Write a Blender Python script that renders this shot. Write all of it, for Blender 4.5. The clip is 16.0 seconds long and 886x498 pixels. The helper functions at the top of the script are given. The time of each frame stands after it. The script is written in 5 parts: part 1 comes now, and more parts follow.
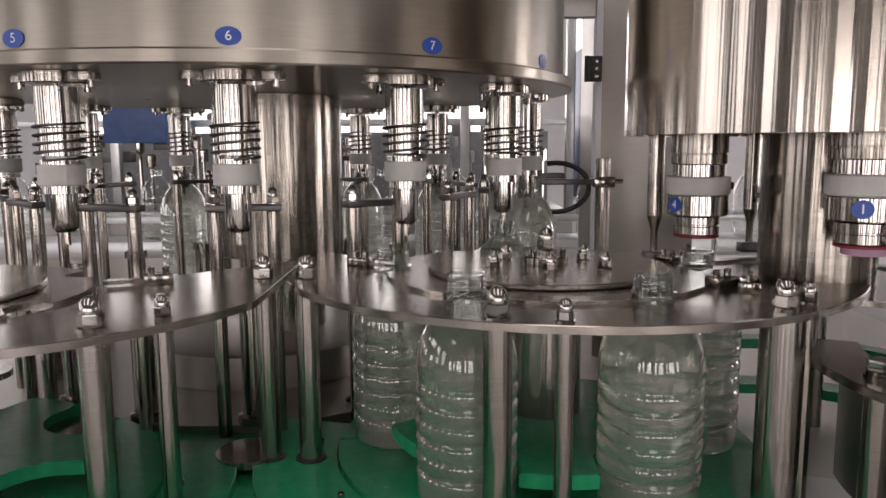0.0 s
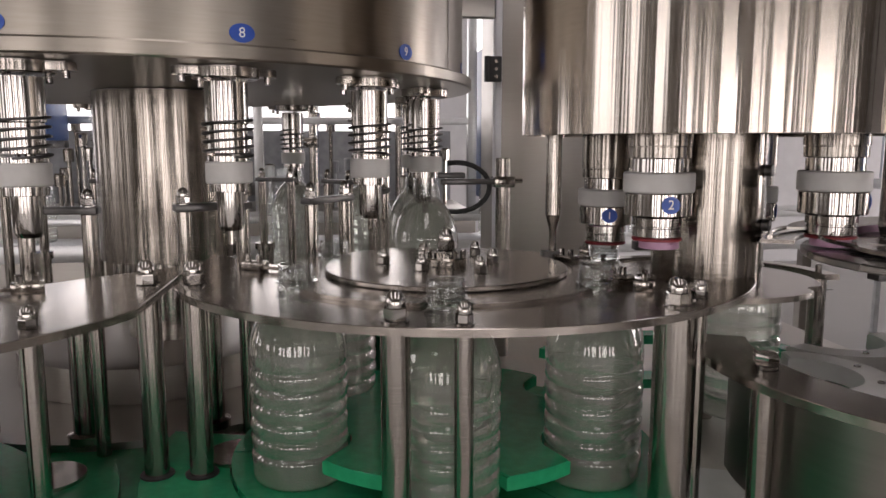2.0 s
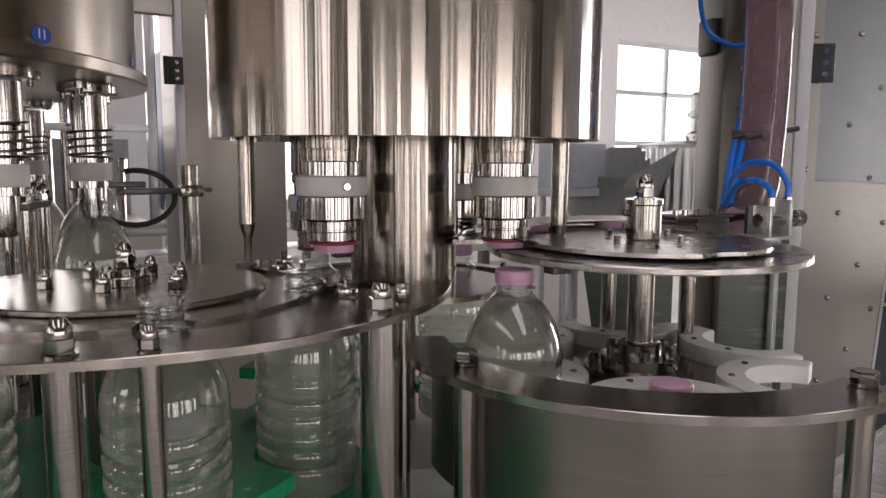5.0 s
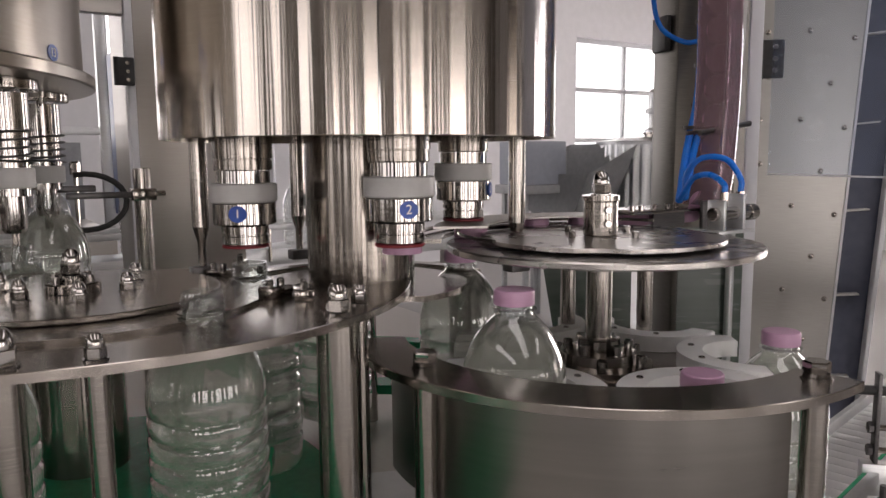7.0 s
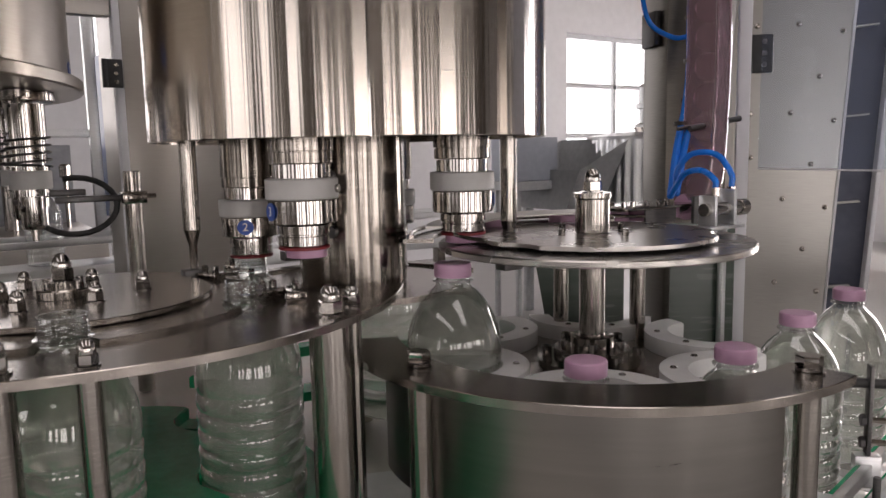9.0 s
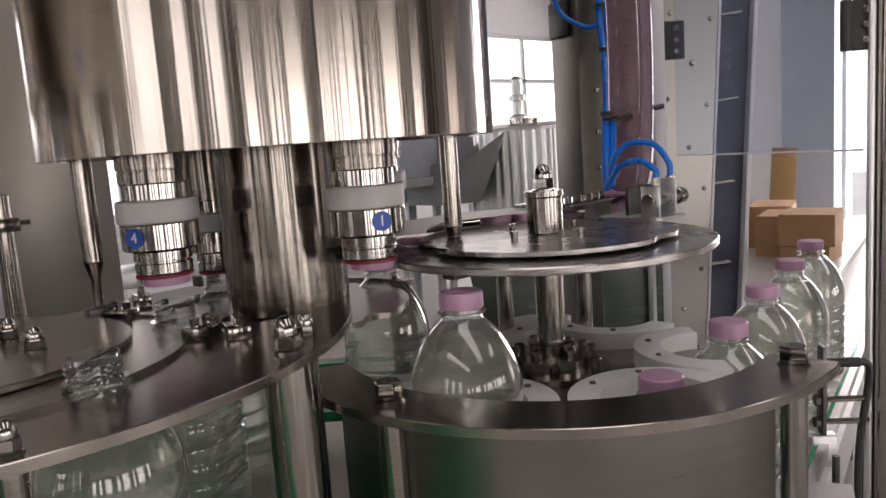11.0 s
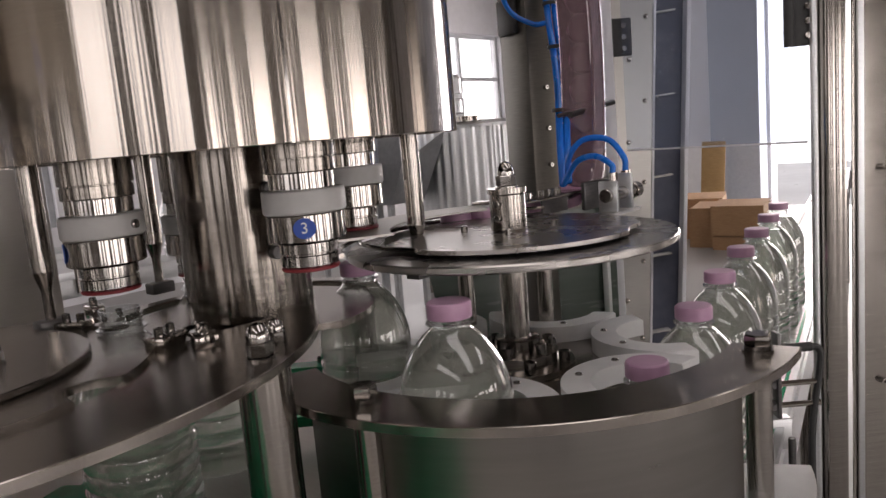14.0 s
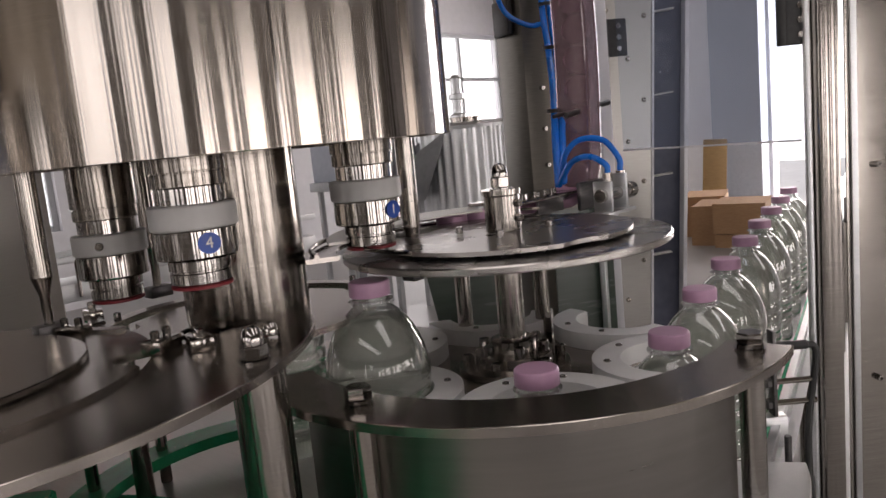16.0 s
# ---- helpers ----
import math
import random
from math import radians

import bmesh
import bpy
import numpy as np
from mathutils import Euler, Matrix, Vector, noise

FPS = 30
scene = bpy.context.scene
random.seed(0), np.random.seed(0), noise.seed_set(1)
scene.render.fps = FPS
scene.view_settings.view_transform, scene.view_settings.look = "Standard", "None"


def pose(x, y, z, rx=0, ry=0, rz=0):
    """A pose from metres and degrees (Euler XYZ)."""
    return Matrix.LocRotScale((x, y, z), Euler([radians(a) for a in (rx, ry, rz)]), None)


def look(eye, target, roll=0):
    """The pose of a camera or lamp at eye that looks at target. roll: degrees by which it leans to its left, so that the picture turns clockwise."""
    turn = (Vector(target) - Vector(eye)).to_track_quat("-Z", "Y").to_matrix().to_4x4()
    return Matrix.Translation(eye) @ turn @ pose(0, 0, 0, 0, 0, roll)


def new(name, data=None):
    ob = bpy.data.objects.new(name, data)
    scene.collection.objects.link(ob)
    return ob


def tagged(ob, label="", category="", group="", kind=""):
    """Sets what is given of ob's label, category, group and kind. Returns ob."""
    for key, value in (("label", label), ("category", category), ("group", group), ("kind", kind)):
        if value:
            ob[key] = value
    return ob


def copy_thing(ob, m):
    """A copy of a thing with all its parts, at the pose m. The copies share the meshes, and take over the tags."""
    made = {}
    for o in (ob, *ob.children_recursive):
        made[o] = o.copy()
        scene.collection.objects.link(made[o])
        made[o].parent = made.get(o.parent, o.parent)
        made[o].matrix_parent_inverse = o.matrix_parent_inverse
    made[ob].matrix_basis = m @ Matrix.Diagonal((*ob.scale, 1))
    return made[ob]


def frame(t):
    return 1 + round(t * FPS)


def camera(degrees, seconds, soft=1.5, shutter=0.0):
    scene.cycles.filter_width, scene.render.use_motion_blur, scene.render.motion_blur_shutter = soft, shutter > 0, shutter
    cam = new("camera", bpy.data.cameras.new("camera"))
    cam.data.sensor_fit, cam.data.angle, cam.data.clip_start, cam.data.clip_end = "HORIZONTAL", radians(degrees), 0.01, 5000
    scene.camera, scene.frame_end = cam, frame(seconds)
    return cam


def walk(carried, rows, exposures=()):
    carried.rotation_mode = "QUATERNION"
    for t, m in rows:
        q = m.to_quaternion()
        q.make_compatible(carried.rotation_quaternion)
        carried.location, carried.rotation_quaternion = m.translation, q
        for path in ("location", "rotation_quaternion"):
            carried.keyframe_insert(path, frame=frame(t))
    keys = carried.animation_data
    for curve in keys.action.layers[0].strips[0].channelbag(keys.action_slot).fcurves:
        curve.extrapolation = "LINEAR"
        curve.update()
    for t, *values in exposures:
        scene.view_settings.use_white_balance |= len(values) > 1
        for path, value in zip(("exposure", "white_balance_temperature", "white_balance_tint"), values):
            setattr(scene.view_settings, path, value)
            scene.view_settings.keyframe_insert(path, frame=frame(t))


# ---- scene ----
cam = camera(61.33, 16.0)
PATH = [
    (0.0, pose(-0.0000, 0.0000, 1.5155, 82.01, 0.33, 0.00)),
    (0.5, pose(-0.0035, 0.0013, 1.5167, 81.98, 0.36, -0.74)),
    (1.0, pose(0.0069, 0.0097, 1.5148, 81.96, 0.35, -2.13)),
    (1.5, pose(0.0137, 0.0194, 1.5141, 81.98, 0.15, -4.81)),
    (2.0, pose(0.0133, 0.0295, 1.5145, 81.96, -0.00, -7.24)),
    (2.5, pose(0.0137, 0.0440, 1.5145, 81.97, -0.42, -11.71)),
    (3.0, pose(0.0116, 0.0521, 1.5103, 82.05, -0.79, -15.65)),
    (3.5, pose(0.0110, 0.0656, 1.5063, 82.11, -1.31, -20.64)),
    (4.0, pose(0.0146, 0.0774, 1.5023, 82.21, -1.19, -24.61)),
    (4.5, pose(0.0252, 0.0861, 1.5017, 82.55, -0.63, -28.03)),
    (5.0, pose(0.0280, 0.0876, 1.5009, 82.96, -0.30, -30.39)),
    (7.5, pose(0.0442, 0.0900, 1.5006, 82.82, 0.45, -33.31)),
    (8.0, pose(0.0460, 0.0808, 1.5047, 82.70, 0.52, -33.11)),
    (8.5, pose(0.0452, 0.0790, 1.5030, 82.68, 0.75, -33.10)),
    (11.0, pose(0.0175, 0.2471, 1.5161, 82.00, 4.00, -44.10)),
    (11.5, pose(0.0092, 0.2730, 1.5159, 81.71, 4.37, -47.07)),
    (12.0, pose(0.0029, 0.2758, 1.5167, 81.64, 4.50, -47.64)),
    (12.5, pose(-0.0078, 0.2817, 1.5153, 81.62, 4.62, -47.76)),
    (13.0, pose(-0.0098, 0.2837, 1.5148, 81.63, 4.72, -48.07)),
    (13.5, pose(-0.0056, 0.2820, 1.5179, 81.54, 4.70, -48.95)),
    (14.0, pose(-0.0037, 0.2814, 1.5187, 81.53, 4.91, -48.96)),
    (14.5, pose(-0.0014, 0.2796, 1.5182, 81.52, 4.98, -48.98)),
    (15.0, pose(-0.0052, 0.2775, 1.5192, 81.53, 5.16, -48.87)),
    (15.5, pose(-0.0055, 0.2712, 1.5210, 81.55, 5.30, -48.78)),
    (16.0, pose(-0.0006, 0.2671, 1.5208, 81.56, 5.46, -48.80)),
]
walk(cam, PATH, [(0.0, -0.64, 6950, 18), (3.0, -0.58, 6950, 18), (5.0, -0.68, 6950, 18), (8.0, -0.70, 6950, 18), (11.5, -0.72, 6950, 18), (13.0, -0.86, 6950, 18), (16.0, -0.88, 6950, 18)])

# ---- world, sun and large lights ----
world = bpy.data.worlds.new("sky")
scene.world = world
world.use_nodes = True
wn, wl = world.node_tree.nodes, world.node_tree.links
sky = wn.new("ShaderNodeTexSky")
sky.sky_type, sky.sun_disc = "NISHITA", False
sky.sun_elevation, sky.sun_rotation = radians(40), radians(60)
wl.new(sky.outputs[0], wn["Background"].inputs[0])
wn["Background"].inputs[1].default_value = 0.15
sun = new("sun", bpy.data.lights.new("sun", "SUN"))
sun.data.energy, sun.data.angle, sun.data.color = 0.8, radians(12), (1, 0.96, 0.9)
sun.matrix_basis = look((6, 4, 8), (0, 0, 0))


def window_lamp(x, y, z, target, w, h, power, color=(1, 0.98, 0.96)):
    lamp = new("window_light", bpy.data.lights.new("window_light", "AREA"))
    lamp.data.shape, lamp.data.size, lamp.data.size_y = "RECTANGLE", w, h
    lamp.data.energy, lamp.data.color = power, color
    lamp.matrix_basis = look((x, y, z), target)
    return lamp


# ---- materials ----
def material(name, color, rough=0.5, metal=0.0, **more):
    m = bpy.data.materials.new(name)
    m.use_nodes = True
    b = m.node_tree.nodes["Principled BSDF"]
    b.inputs["Base Color"].default_value = (*color, 1)
    b.inputs["Roughness"].default_value = rough
    b.inputs["Metallic"].default_value = metal
    for key, value in more.items():
        b.inputs[key.replace("_", " ")].default_value = value
    return m


def textured(m, low, high, scale=(1, 1, 1), rough=(0.3, 0.5), bump=0.1, size=20.0, stain=2.5, coord="Object"):
    """Grain and stains at two scales on colour, roughness and relief."""
    n, l = m.node_tree.nodes, m.node_tree.links
    b = n["Principled BSDF"]
    co, mp = n.new("ShaderNodeTexCoord"), n.new("ShaderNodeMapping")
    mp.inputs["Scale"].default_value = scale
    l.new(co.outputs[coord], mp.inputs["Vector"])
    fine, broad = n.new("ShaderNodeTexNoise"), n.new("ShaderNodeTexNoise")
    fine.inputs["Scale"].default_value, fine.inputs["Detail"].default_value = size, 6
    broad.inputs["Scale"].default_value, broad.inputs["Detail"].default_value = stain, 4
    l.new(mp.outputs[0], fine.inputs["Vector"])
    l.new(co.outputs[coord], broad.inputs["Vector"])
    mix = n.new("ShaderNodeMath")
    mix.operation = "ADD"
    half = n.new("ShaderNodeMath")
    half.operation, half.inputs[1].default_value = "MULTIPLY", 0.5
    l.new(fine.outputs["Fac"], mix.inputs[0])
    l.new(broad.outputs["Fac"], mix.inputs[1])
    l.new(mix.outputs[0], half.inputs[0])
    ramp = n.new("ShaderNodeValToRGB")
    ramp.color_ramp.elements[0].position, ramp.color_ramp.elements[1].position = 0.35, 0.65
    ramp.color_ramp.elements[0].color, ramp.color_ramp.elements[1].color = (*low, 1), (*high, 1)
    l.new(half.outputs[0], ramp.inputs[0])
    l.new(ramp.outputs[0], b.inputs["Base Color"])
    rr = n.new("ShaderNodeMapRange")
    rr.inputs["From Min"].default_value, rr.inputs["From Max"].default_value = 0.3, 0.7
    rr.inputs["To Min"].default_value, rr.inputs["To Max"].default_value = rough
    l.new(half.outputs[0], rr.inputs["Value"])
    l.new(rr.outputs[0], b.inputs["Roughness"])
    if bump:
        bp = n.new("ShaderNodeBump")
        bp.inputs["Strength"].default_value, bp.inputs["Distance"].default_value = bump, 0.002
        l.new(fine.outputs["Fac"], bp.inputs["Height"])
        l.new(bp.outputs[0], b.inputs["Normal"])
    return m


def steel(name, low, high, rough, scale=(1, 1, 60), size=8.0, aniso=0.0, bump=0.03, streak=0.0, pitch=40.0):
    m = textured(material(name, high, metal=1.0), low, high, scale, rough, bump, size, 1.8)
    if aniso:
        b = m.node_tree.nodes["Principled BSDF"]
        b.inputs["Anisotropic"].default_value = aniso
        tg = m.node_tree.nodes.new("ShaderNodeTangent")
        tg.direction_type, tg.axis = "RADIAL", "Z"
        b.inputs["Anisotropic Rotation"].default_value = 0.25
        m.node_tree.links.new(tg.outputs[0], b.inputs["Tangent"])
    if streak:
        # slight upright waves left by rolling the sheet
        n, l = m.node_tree.nodes, m.node_tree.links
        b = n["Principled BSDF"]
        co, mp, wave, bp = n.new("ShaderNodeTexCoord"), n.new("ShaderNodeMapping"), n.new("ShaderNodeTexNoise"), n.new("ShaderNodeBump")
        mp.inputs["Scale"].default_value = (1, 1, 0.012)
        wave.inputs["Scale"].default_value, wave.inputs["Detail"].default_value, wave.inputs["Roughness"].default_value = pitch, 3, 0.6
        bp.inputs["Strength"].default_value, bp.inputs["Distance"].default_value = streak, 0.002
        l.new(co.outputs["Object"], mp.inputs["Vector"])
        l.new(mp.outputs[0], wave.inputs["Vector"])
        l.new(wave.outputs["Fac"], bp.inputs["Height"])
        old = b.inputs["Normal"].links
        if old:
            l.new(old[0].from_socket, bp.inputs["Normal"])
        l.new(bp.outputs[0], b.inputs["Normal"])
    return m


DRUM = steel("brushed_drum_steel", (0.46, 0.415, 0.37), (0.54, 0.495, 0.45), (0.15, 0.19), (3, 3, 90), 6, 0.85, 0.01, 0.5, 34)
TANK = steel("satin_tank_steel", (0.31, 0.28, 0.245), (0.35, 0.32, 0.285), (0.27, 0.30), (3, 3, 40), 6, 0.7, 0.0, 0.25, 11)
STEEL = steel("brushed_steel", (0.30, 0.275, 0.25), (0.42, 0.39, 0.36), (0.10, 0.19), (2, 2, 80), 8, 0.6)
PLATE = steel("plate_steel", (0.35, 0.315, 0.285), (0.41, 0.375, 0.345), (0.16, 0.26), (90, 5, 5), 3, 0.0, 0.008)
CHROME = steel("polished_steel", (0.35, 0.33, 0.31), (0.45, 0.43, 0.41), (0.06, 0.13), (4, 4, 60), 8, 0.3, 0.01)
SHEET = steel("sheet_steel", (0.36, 0.335, 0.31), (0.41, 0.385, 0.355), (0.30, 0.42), (2, 2, 120), 6, 0.0, 0.01)
TABLE = steel("worn_table_steel", (0.40, 0.38, 0.36), (0.47, 0.45, 0.43), (0.25, 0.30), (7, 7, 7), 3, 0.0, 0.0)
GUIDE = steel("dull_guide_steel", (0.235, 0.22, 0.205), (0.265, 0.248, 0.232), (0.27, 0.30), (2, 2, 30), 3, 0.0, 0.0)
GUARD = steel("elevator_sheet_steel", (0.34, 0.33, 0.31), (0.42, 0.405, 0.385), (0.30, 0.40), (2, 2, 60), 6, 0.0, 0.02)
SATIN = steel("satin_plate_steel", (0.52, 0.50, 0.47), (0.60, 0.58, 0.55), (0.34, 0.46), (90, 5, 5), 3, 0.0, 0.008)
COLUMN = steel("column_steel", (0.20, 0.18, 0.16), (0.33, 0.30, 0.27), (0.12, 0.2), (2, 2, 80), 8, 0.6, 0.03, 0.4, 60)
# the dark surroundings a stainless post would mirror, put into its base colour
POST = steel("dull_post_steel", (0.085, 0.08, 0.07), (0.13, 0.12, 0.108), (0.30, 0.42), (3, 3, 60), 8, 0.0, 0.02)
DARK = steel("dark_steel", (0.10, 0.10, 0.10), (0.18, 0.17, 0.17), (0.3, 0.5), (5, 5, 40), 8)
ALU = steel("aluminium", (0.62, 0.63, 0.64), (0.74, 0.75, 0.76), (0.28, 0.42), (3, 3, 40), 8)
NYLON = textured(material("white_nylon", (0.7, 0.7, 0.68)), (0.47, 0.46, 0.445), (0.58, 0.57, 0.555), rough=(0.35, 0.5), bump=0.05, size=40)
PETAL = textured(material("milky_plastic", (0.8, 0.8, 0.79)), (0.72, 0.72, 0.71), (0.84, 0.84, 0.83), rough=(0.3, 0.45), bump=0.03, size=30)
GREEN = textured(material("green_plastic", (0.0, 0.2, 0.08)), (0.006, 0.25, 0.11), (0.012, 0.35, 0.155), rough=(0.12, 0.3), bump=0.04, size=60, stain=6)
PINK = textured(material("pink_cap", (0.6, 0.33, 0.48)), (0.44, 0.25, 0.37), (0.52, 0.31, 0.44), rough=(0.3, 0.42), bump=0.02, size=80)
BLUE = textured(material("blue_hose", (0.0, 0.12, 0.55)), (0.0, 0.11, 0.5), (0.0, 0.17, 0.68), rough=(0.2, 0.3), bump=0)
LABEL = textured(material("blue_label", (0.02, 0.08, 0.4)), (0.012, 0.06, 0.34), (0.02, 0.09, 0.44), rough=(0.25, 0.4), bump=0)
WHITE = material("white_print", (0.8, 0.8, 0.8), 0.5)
BLACK = textured(material("black_plastic", (0.02, 0.02, 0.02)), (0.012, 0.012, 0.013), (0.03, 0.03, 0.03), rough=(0.4, 0.55), bump=0.08, size=120)
RED = textured(material("red_seal", (0.3, 0.02, 0.03)), (0.17, 0.012, 0.016), (0.24, 0.02, 0.03), rough=(0.35, 0.5), bump=0)
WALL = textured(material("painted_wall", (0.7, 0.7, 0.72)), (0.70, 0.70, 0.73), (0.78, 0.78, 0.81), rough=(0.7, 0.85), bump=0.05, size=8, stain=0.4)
# for walls out of view, darkened to give the steel contrasty reflections
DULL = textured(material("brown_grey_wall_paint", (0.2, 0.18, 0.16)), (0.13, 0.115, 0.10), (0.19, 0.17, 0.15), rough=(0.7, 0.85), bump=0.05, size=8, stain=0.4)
FRAME = textured(material("white_window_paint", (0.6, 0.6, 0.6)), (0.52, 0.53, 0.55), (0.62, 0.63, 0.65), rough=(0.45, 0.6), bump=0.02)
PIER = textured(material("blue_grey_paint", (0.4, 0.43, 0.5)), (0.34, 0.37, 0.43), (0.40, 0.43, 0.49), rough=(0.5, 0.7), bump=0.03)
FLOOR = textured(material("floor_paint", (0.35, 0.36, 0.37)), (0.27, 0.265, 0.26), (0.37, 0.365, 0.36), rough=(0.25, 0.5), bump=0.03, size=3, stain=0.5)
# ceiling out of view, toned dark so that the plates mirror less light
ROOF = textured(material("ceiling_paint", (0.25, 0.22, 0.2)), (0.20, 0.175, 0.155), (0.27, 0.24, 0.215), rough=(0.6, 0.8), bump=0.03, size=5)
CARD = textured(material("cardboard", (0.35, 0.2, 0.1)), (0.30, 0.17, 0.085), (0.40, 0.24, 0.13), (1, 1, 8), rough=(0.75, 0.9), bump=0.1, size=20)
# sheet steel whose dark green reflection is painted as its own colour
PANEL = textured(material("dark_green_grey_panel", (0.08, 0.1, 0.085)), (0.055, 0.075, 0.062), (0.085, 0.105, 0.09), (1, 1, 12), rough=(0.18, 0.32), bump=0.02, size=5)
NAVY = textured(material("blue_cabinet", (0.05, 0.1, 0.25)), (0.03, 0.07, 0.2), (0.06, 0.12, 0.3), rough=(0.35, 0.5), bump=0.02)
GREY = textured(material("grey_paint", (0.3, 0.31, 0.33)), (0.24, 0.25, 0.27), (0.36, 0.37, 0.39), rough=(0.4, 0.6), bump=0.04)
BOARD = textured(material("plywood", (0.36, 0.24, 0.1)), (0.30, 0.19, 0.08), (0.42, 0.28, 0.13), (1, 1, 6), rough=(0.6, 0.8), bump=0.05, size=12)
# grey with the bright haze of the far hall mixed into the colour
PALE = textured(material("pale_grey_paint", (0.4, 0.41, 0.42)), (0.36, 0.37, 0.38), (0.46, 0.47, 0.48), rough=(0.4, 0.6), bump=0.03)


def clear(name, tint, ior=1.5, gloss_rough=0.04, cover=0.0, cover_color=(0.8, 0.85, 0.9), rim=0.8):
    """Thin clear plastic: see-through, with a gloss that grows at the rim."""
    m = bpy.data.materials.new(name)
    m.use_nodes = True
    n, l = m.node_tree.nodes, m.node_tree.links
    n.remove(n["Principled BSDF"])
    tr, gl, mx, fr = n.new("ShaderNodeBsdfTransparent"), n.new("ShaderNodeBsdfGlossy"), n.new("ShaderNodeMixShader"), n.new("ShaderNodeMath")
    tr.inputs[0].default_value = (*tint, 1)
    gl.inputs["Roughness"].default_value = gloss_rough
    lw, pw = n.new("ShaderNodeLayerWeight"), n.new("ShaderNodeMath")
    lw.inputs["Blend"].default_value = 0.5
    pw.operation, pw.inputs[1].default_value = "POWER", 2.0
    fr.operation, fr.inputs[1].default_value, fr.inputs[2].default_value = "MULTIPLY_ADD", rim, (ior - 1) ** 2 / (ior + 1) ** 2
    l.new(lw.outputs["Facing"], pw.inputs[0])
    l.new(pw.outputs[0], fr.inputs[0])
    l.new(fr.outputs[0], mx.inputs[0])
    if cover:
        df, m2 = n.new("ShaderNodeBsdfDiffuse"), n.new("ShaderNodeMixShader")
        df.inputs[0].default_value = (*cover_color, 1)
        m2.inputs[0].default_value = cover
        l.new(tr.outputs[0], m2.inputs[1])
        l.new(df.outputs[0], m2.inputs[2])
        l.new(m2.outputs[0], mx.inputs[1])
    else:
        l.new(tr.outputs[0], mx.inputs[1])
    l.new(gl.outputs[0], mx.inputs[2])
    l.new(mx.outputs[0], n["Material Output"].inputs[0])
    return m


PET = clear("clear_bottle_plastic", (0.95, 0.965, 0.96), 1.85, 0.035, rim=1.0)
ACRYLIC = clear("acrylic_sheet", (0.895, 0.925, 0.97), 1.08, 0.02, 0.05, (0.55, 0.63, 0.8), 0.02)
CHUTE = clear("pink_tinted_chute", (0.74, 0.63, 0.67), 1.4, 0.08, 0.40, (0.37, 0.26, 0.295))
BELTING = textured(material("dark_blue_belting", (0.05, 0.06, 0.1)), (0.045, 0.052, 0.085), (0.075, 0.085, 0.125), rough=(0.4, 0.6), bump=0.04)


def water_material():
    m = bpy.data.materials.new("drinking_water")
    m.use_nodes = True
    n, l = m.node_tree.nodes, m.node_tree.links
    n.remove(n["Principled BSDF"])
    gs, tr, df, m1, m2 = n.new("ShaderNodeBsdfGlass"), n.new("ShaderNodeBsdfTransparent"), n.new("ShaderNodeBsdfTranslucent"), n.new("ShaderNodeMixShader"), n.new("ShaderNodeMixShader")
    gs.inputs["Color"].default_value, gs.inputs["IOR"].default_value, gs.inputs["Roughness"].default_value = (0.975, 0.985, 0.96, 1), 1.33, 0.015
    tr.inputs[0].default_value = (0.955, 0.97, 0.945, 1)
    # cream translucent share stands in for light that falls through the bottle
    df.inputs[0].default_value = (0.98, 0.98, 0.92, 1)
    m1.inputs[0].default_value, m2.inputs[0].default_value = 0.20, 0.23
    l.new(gs.outputs[0], m1.inputs[1])
    l.new(tr.outputs[0], m1.inputs[2])
    l.new(m1.outputs[0], m2.inputs[1])
    # pale diffuse share, added only to brighten the clear water
    fr, m3 = n.new("ShaderNodeBsdfDiffuse"), n.new("ShaderNodeMixShader")
    fr.inputs[0].default_value = (0.95, 0.96, 0.88, 1)
    m3.inputs[0].default_value = 0.3
    l.new(df.outputs[0], m3.inputs[1])
    l.new(fr.outputs[0], m3.inputs[2])
    l.new(m3.outputs[0], m2.inputs[2])
    l.new(m2.outputs[0], n["Material Output"].inputs[0])
    return m


WATER = water_material()


# ---- builders ----
def part(name, bm, mat, parent=None, label="", m=None, angle=24):
    bmesh.ops.recalc_face_normals(bm, faces=bm.faces)
    for f in bm.faces:
        f.smooth = True
    for e in bm.edges:
        e.smooth = len(e.link_faces) == 2 and e.calc_face_angle(0) < radians(angle)
    me = bpy.data.meshes.new(name)
    bm.to_mesh(me)
    bm.free()
    me.materials.append(mat)
    ob = new(name, me)
    if m is not None:
        ob.matrix_basis = m
    if parent is not None:
        ob.parent = parent
    if label:
        ob["label"] = label
    return ob


def again(ob, parent, m):
    """Another part on the mesh of ob."""
    o = new(ob.name.split(".")[0], ob.data)
    o.parent, o.matrix_basis = parent, m
    if ob.get("label"):
        o["label"] = ob["label"]
    return o


def base(name, x=0, y=0, z=0, rz=0):
    ob = new(name)
    ob.matrix_basis = pose(x, y, z, 0, 0, rz)
    ob.empty_display_size = 0.05
    return ob


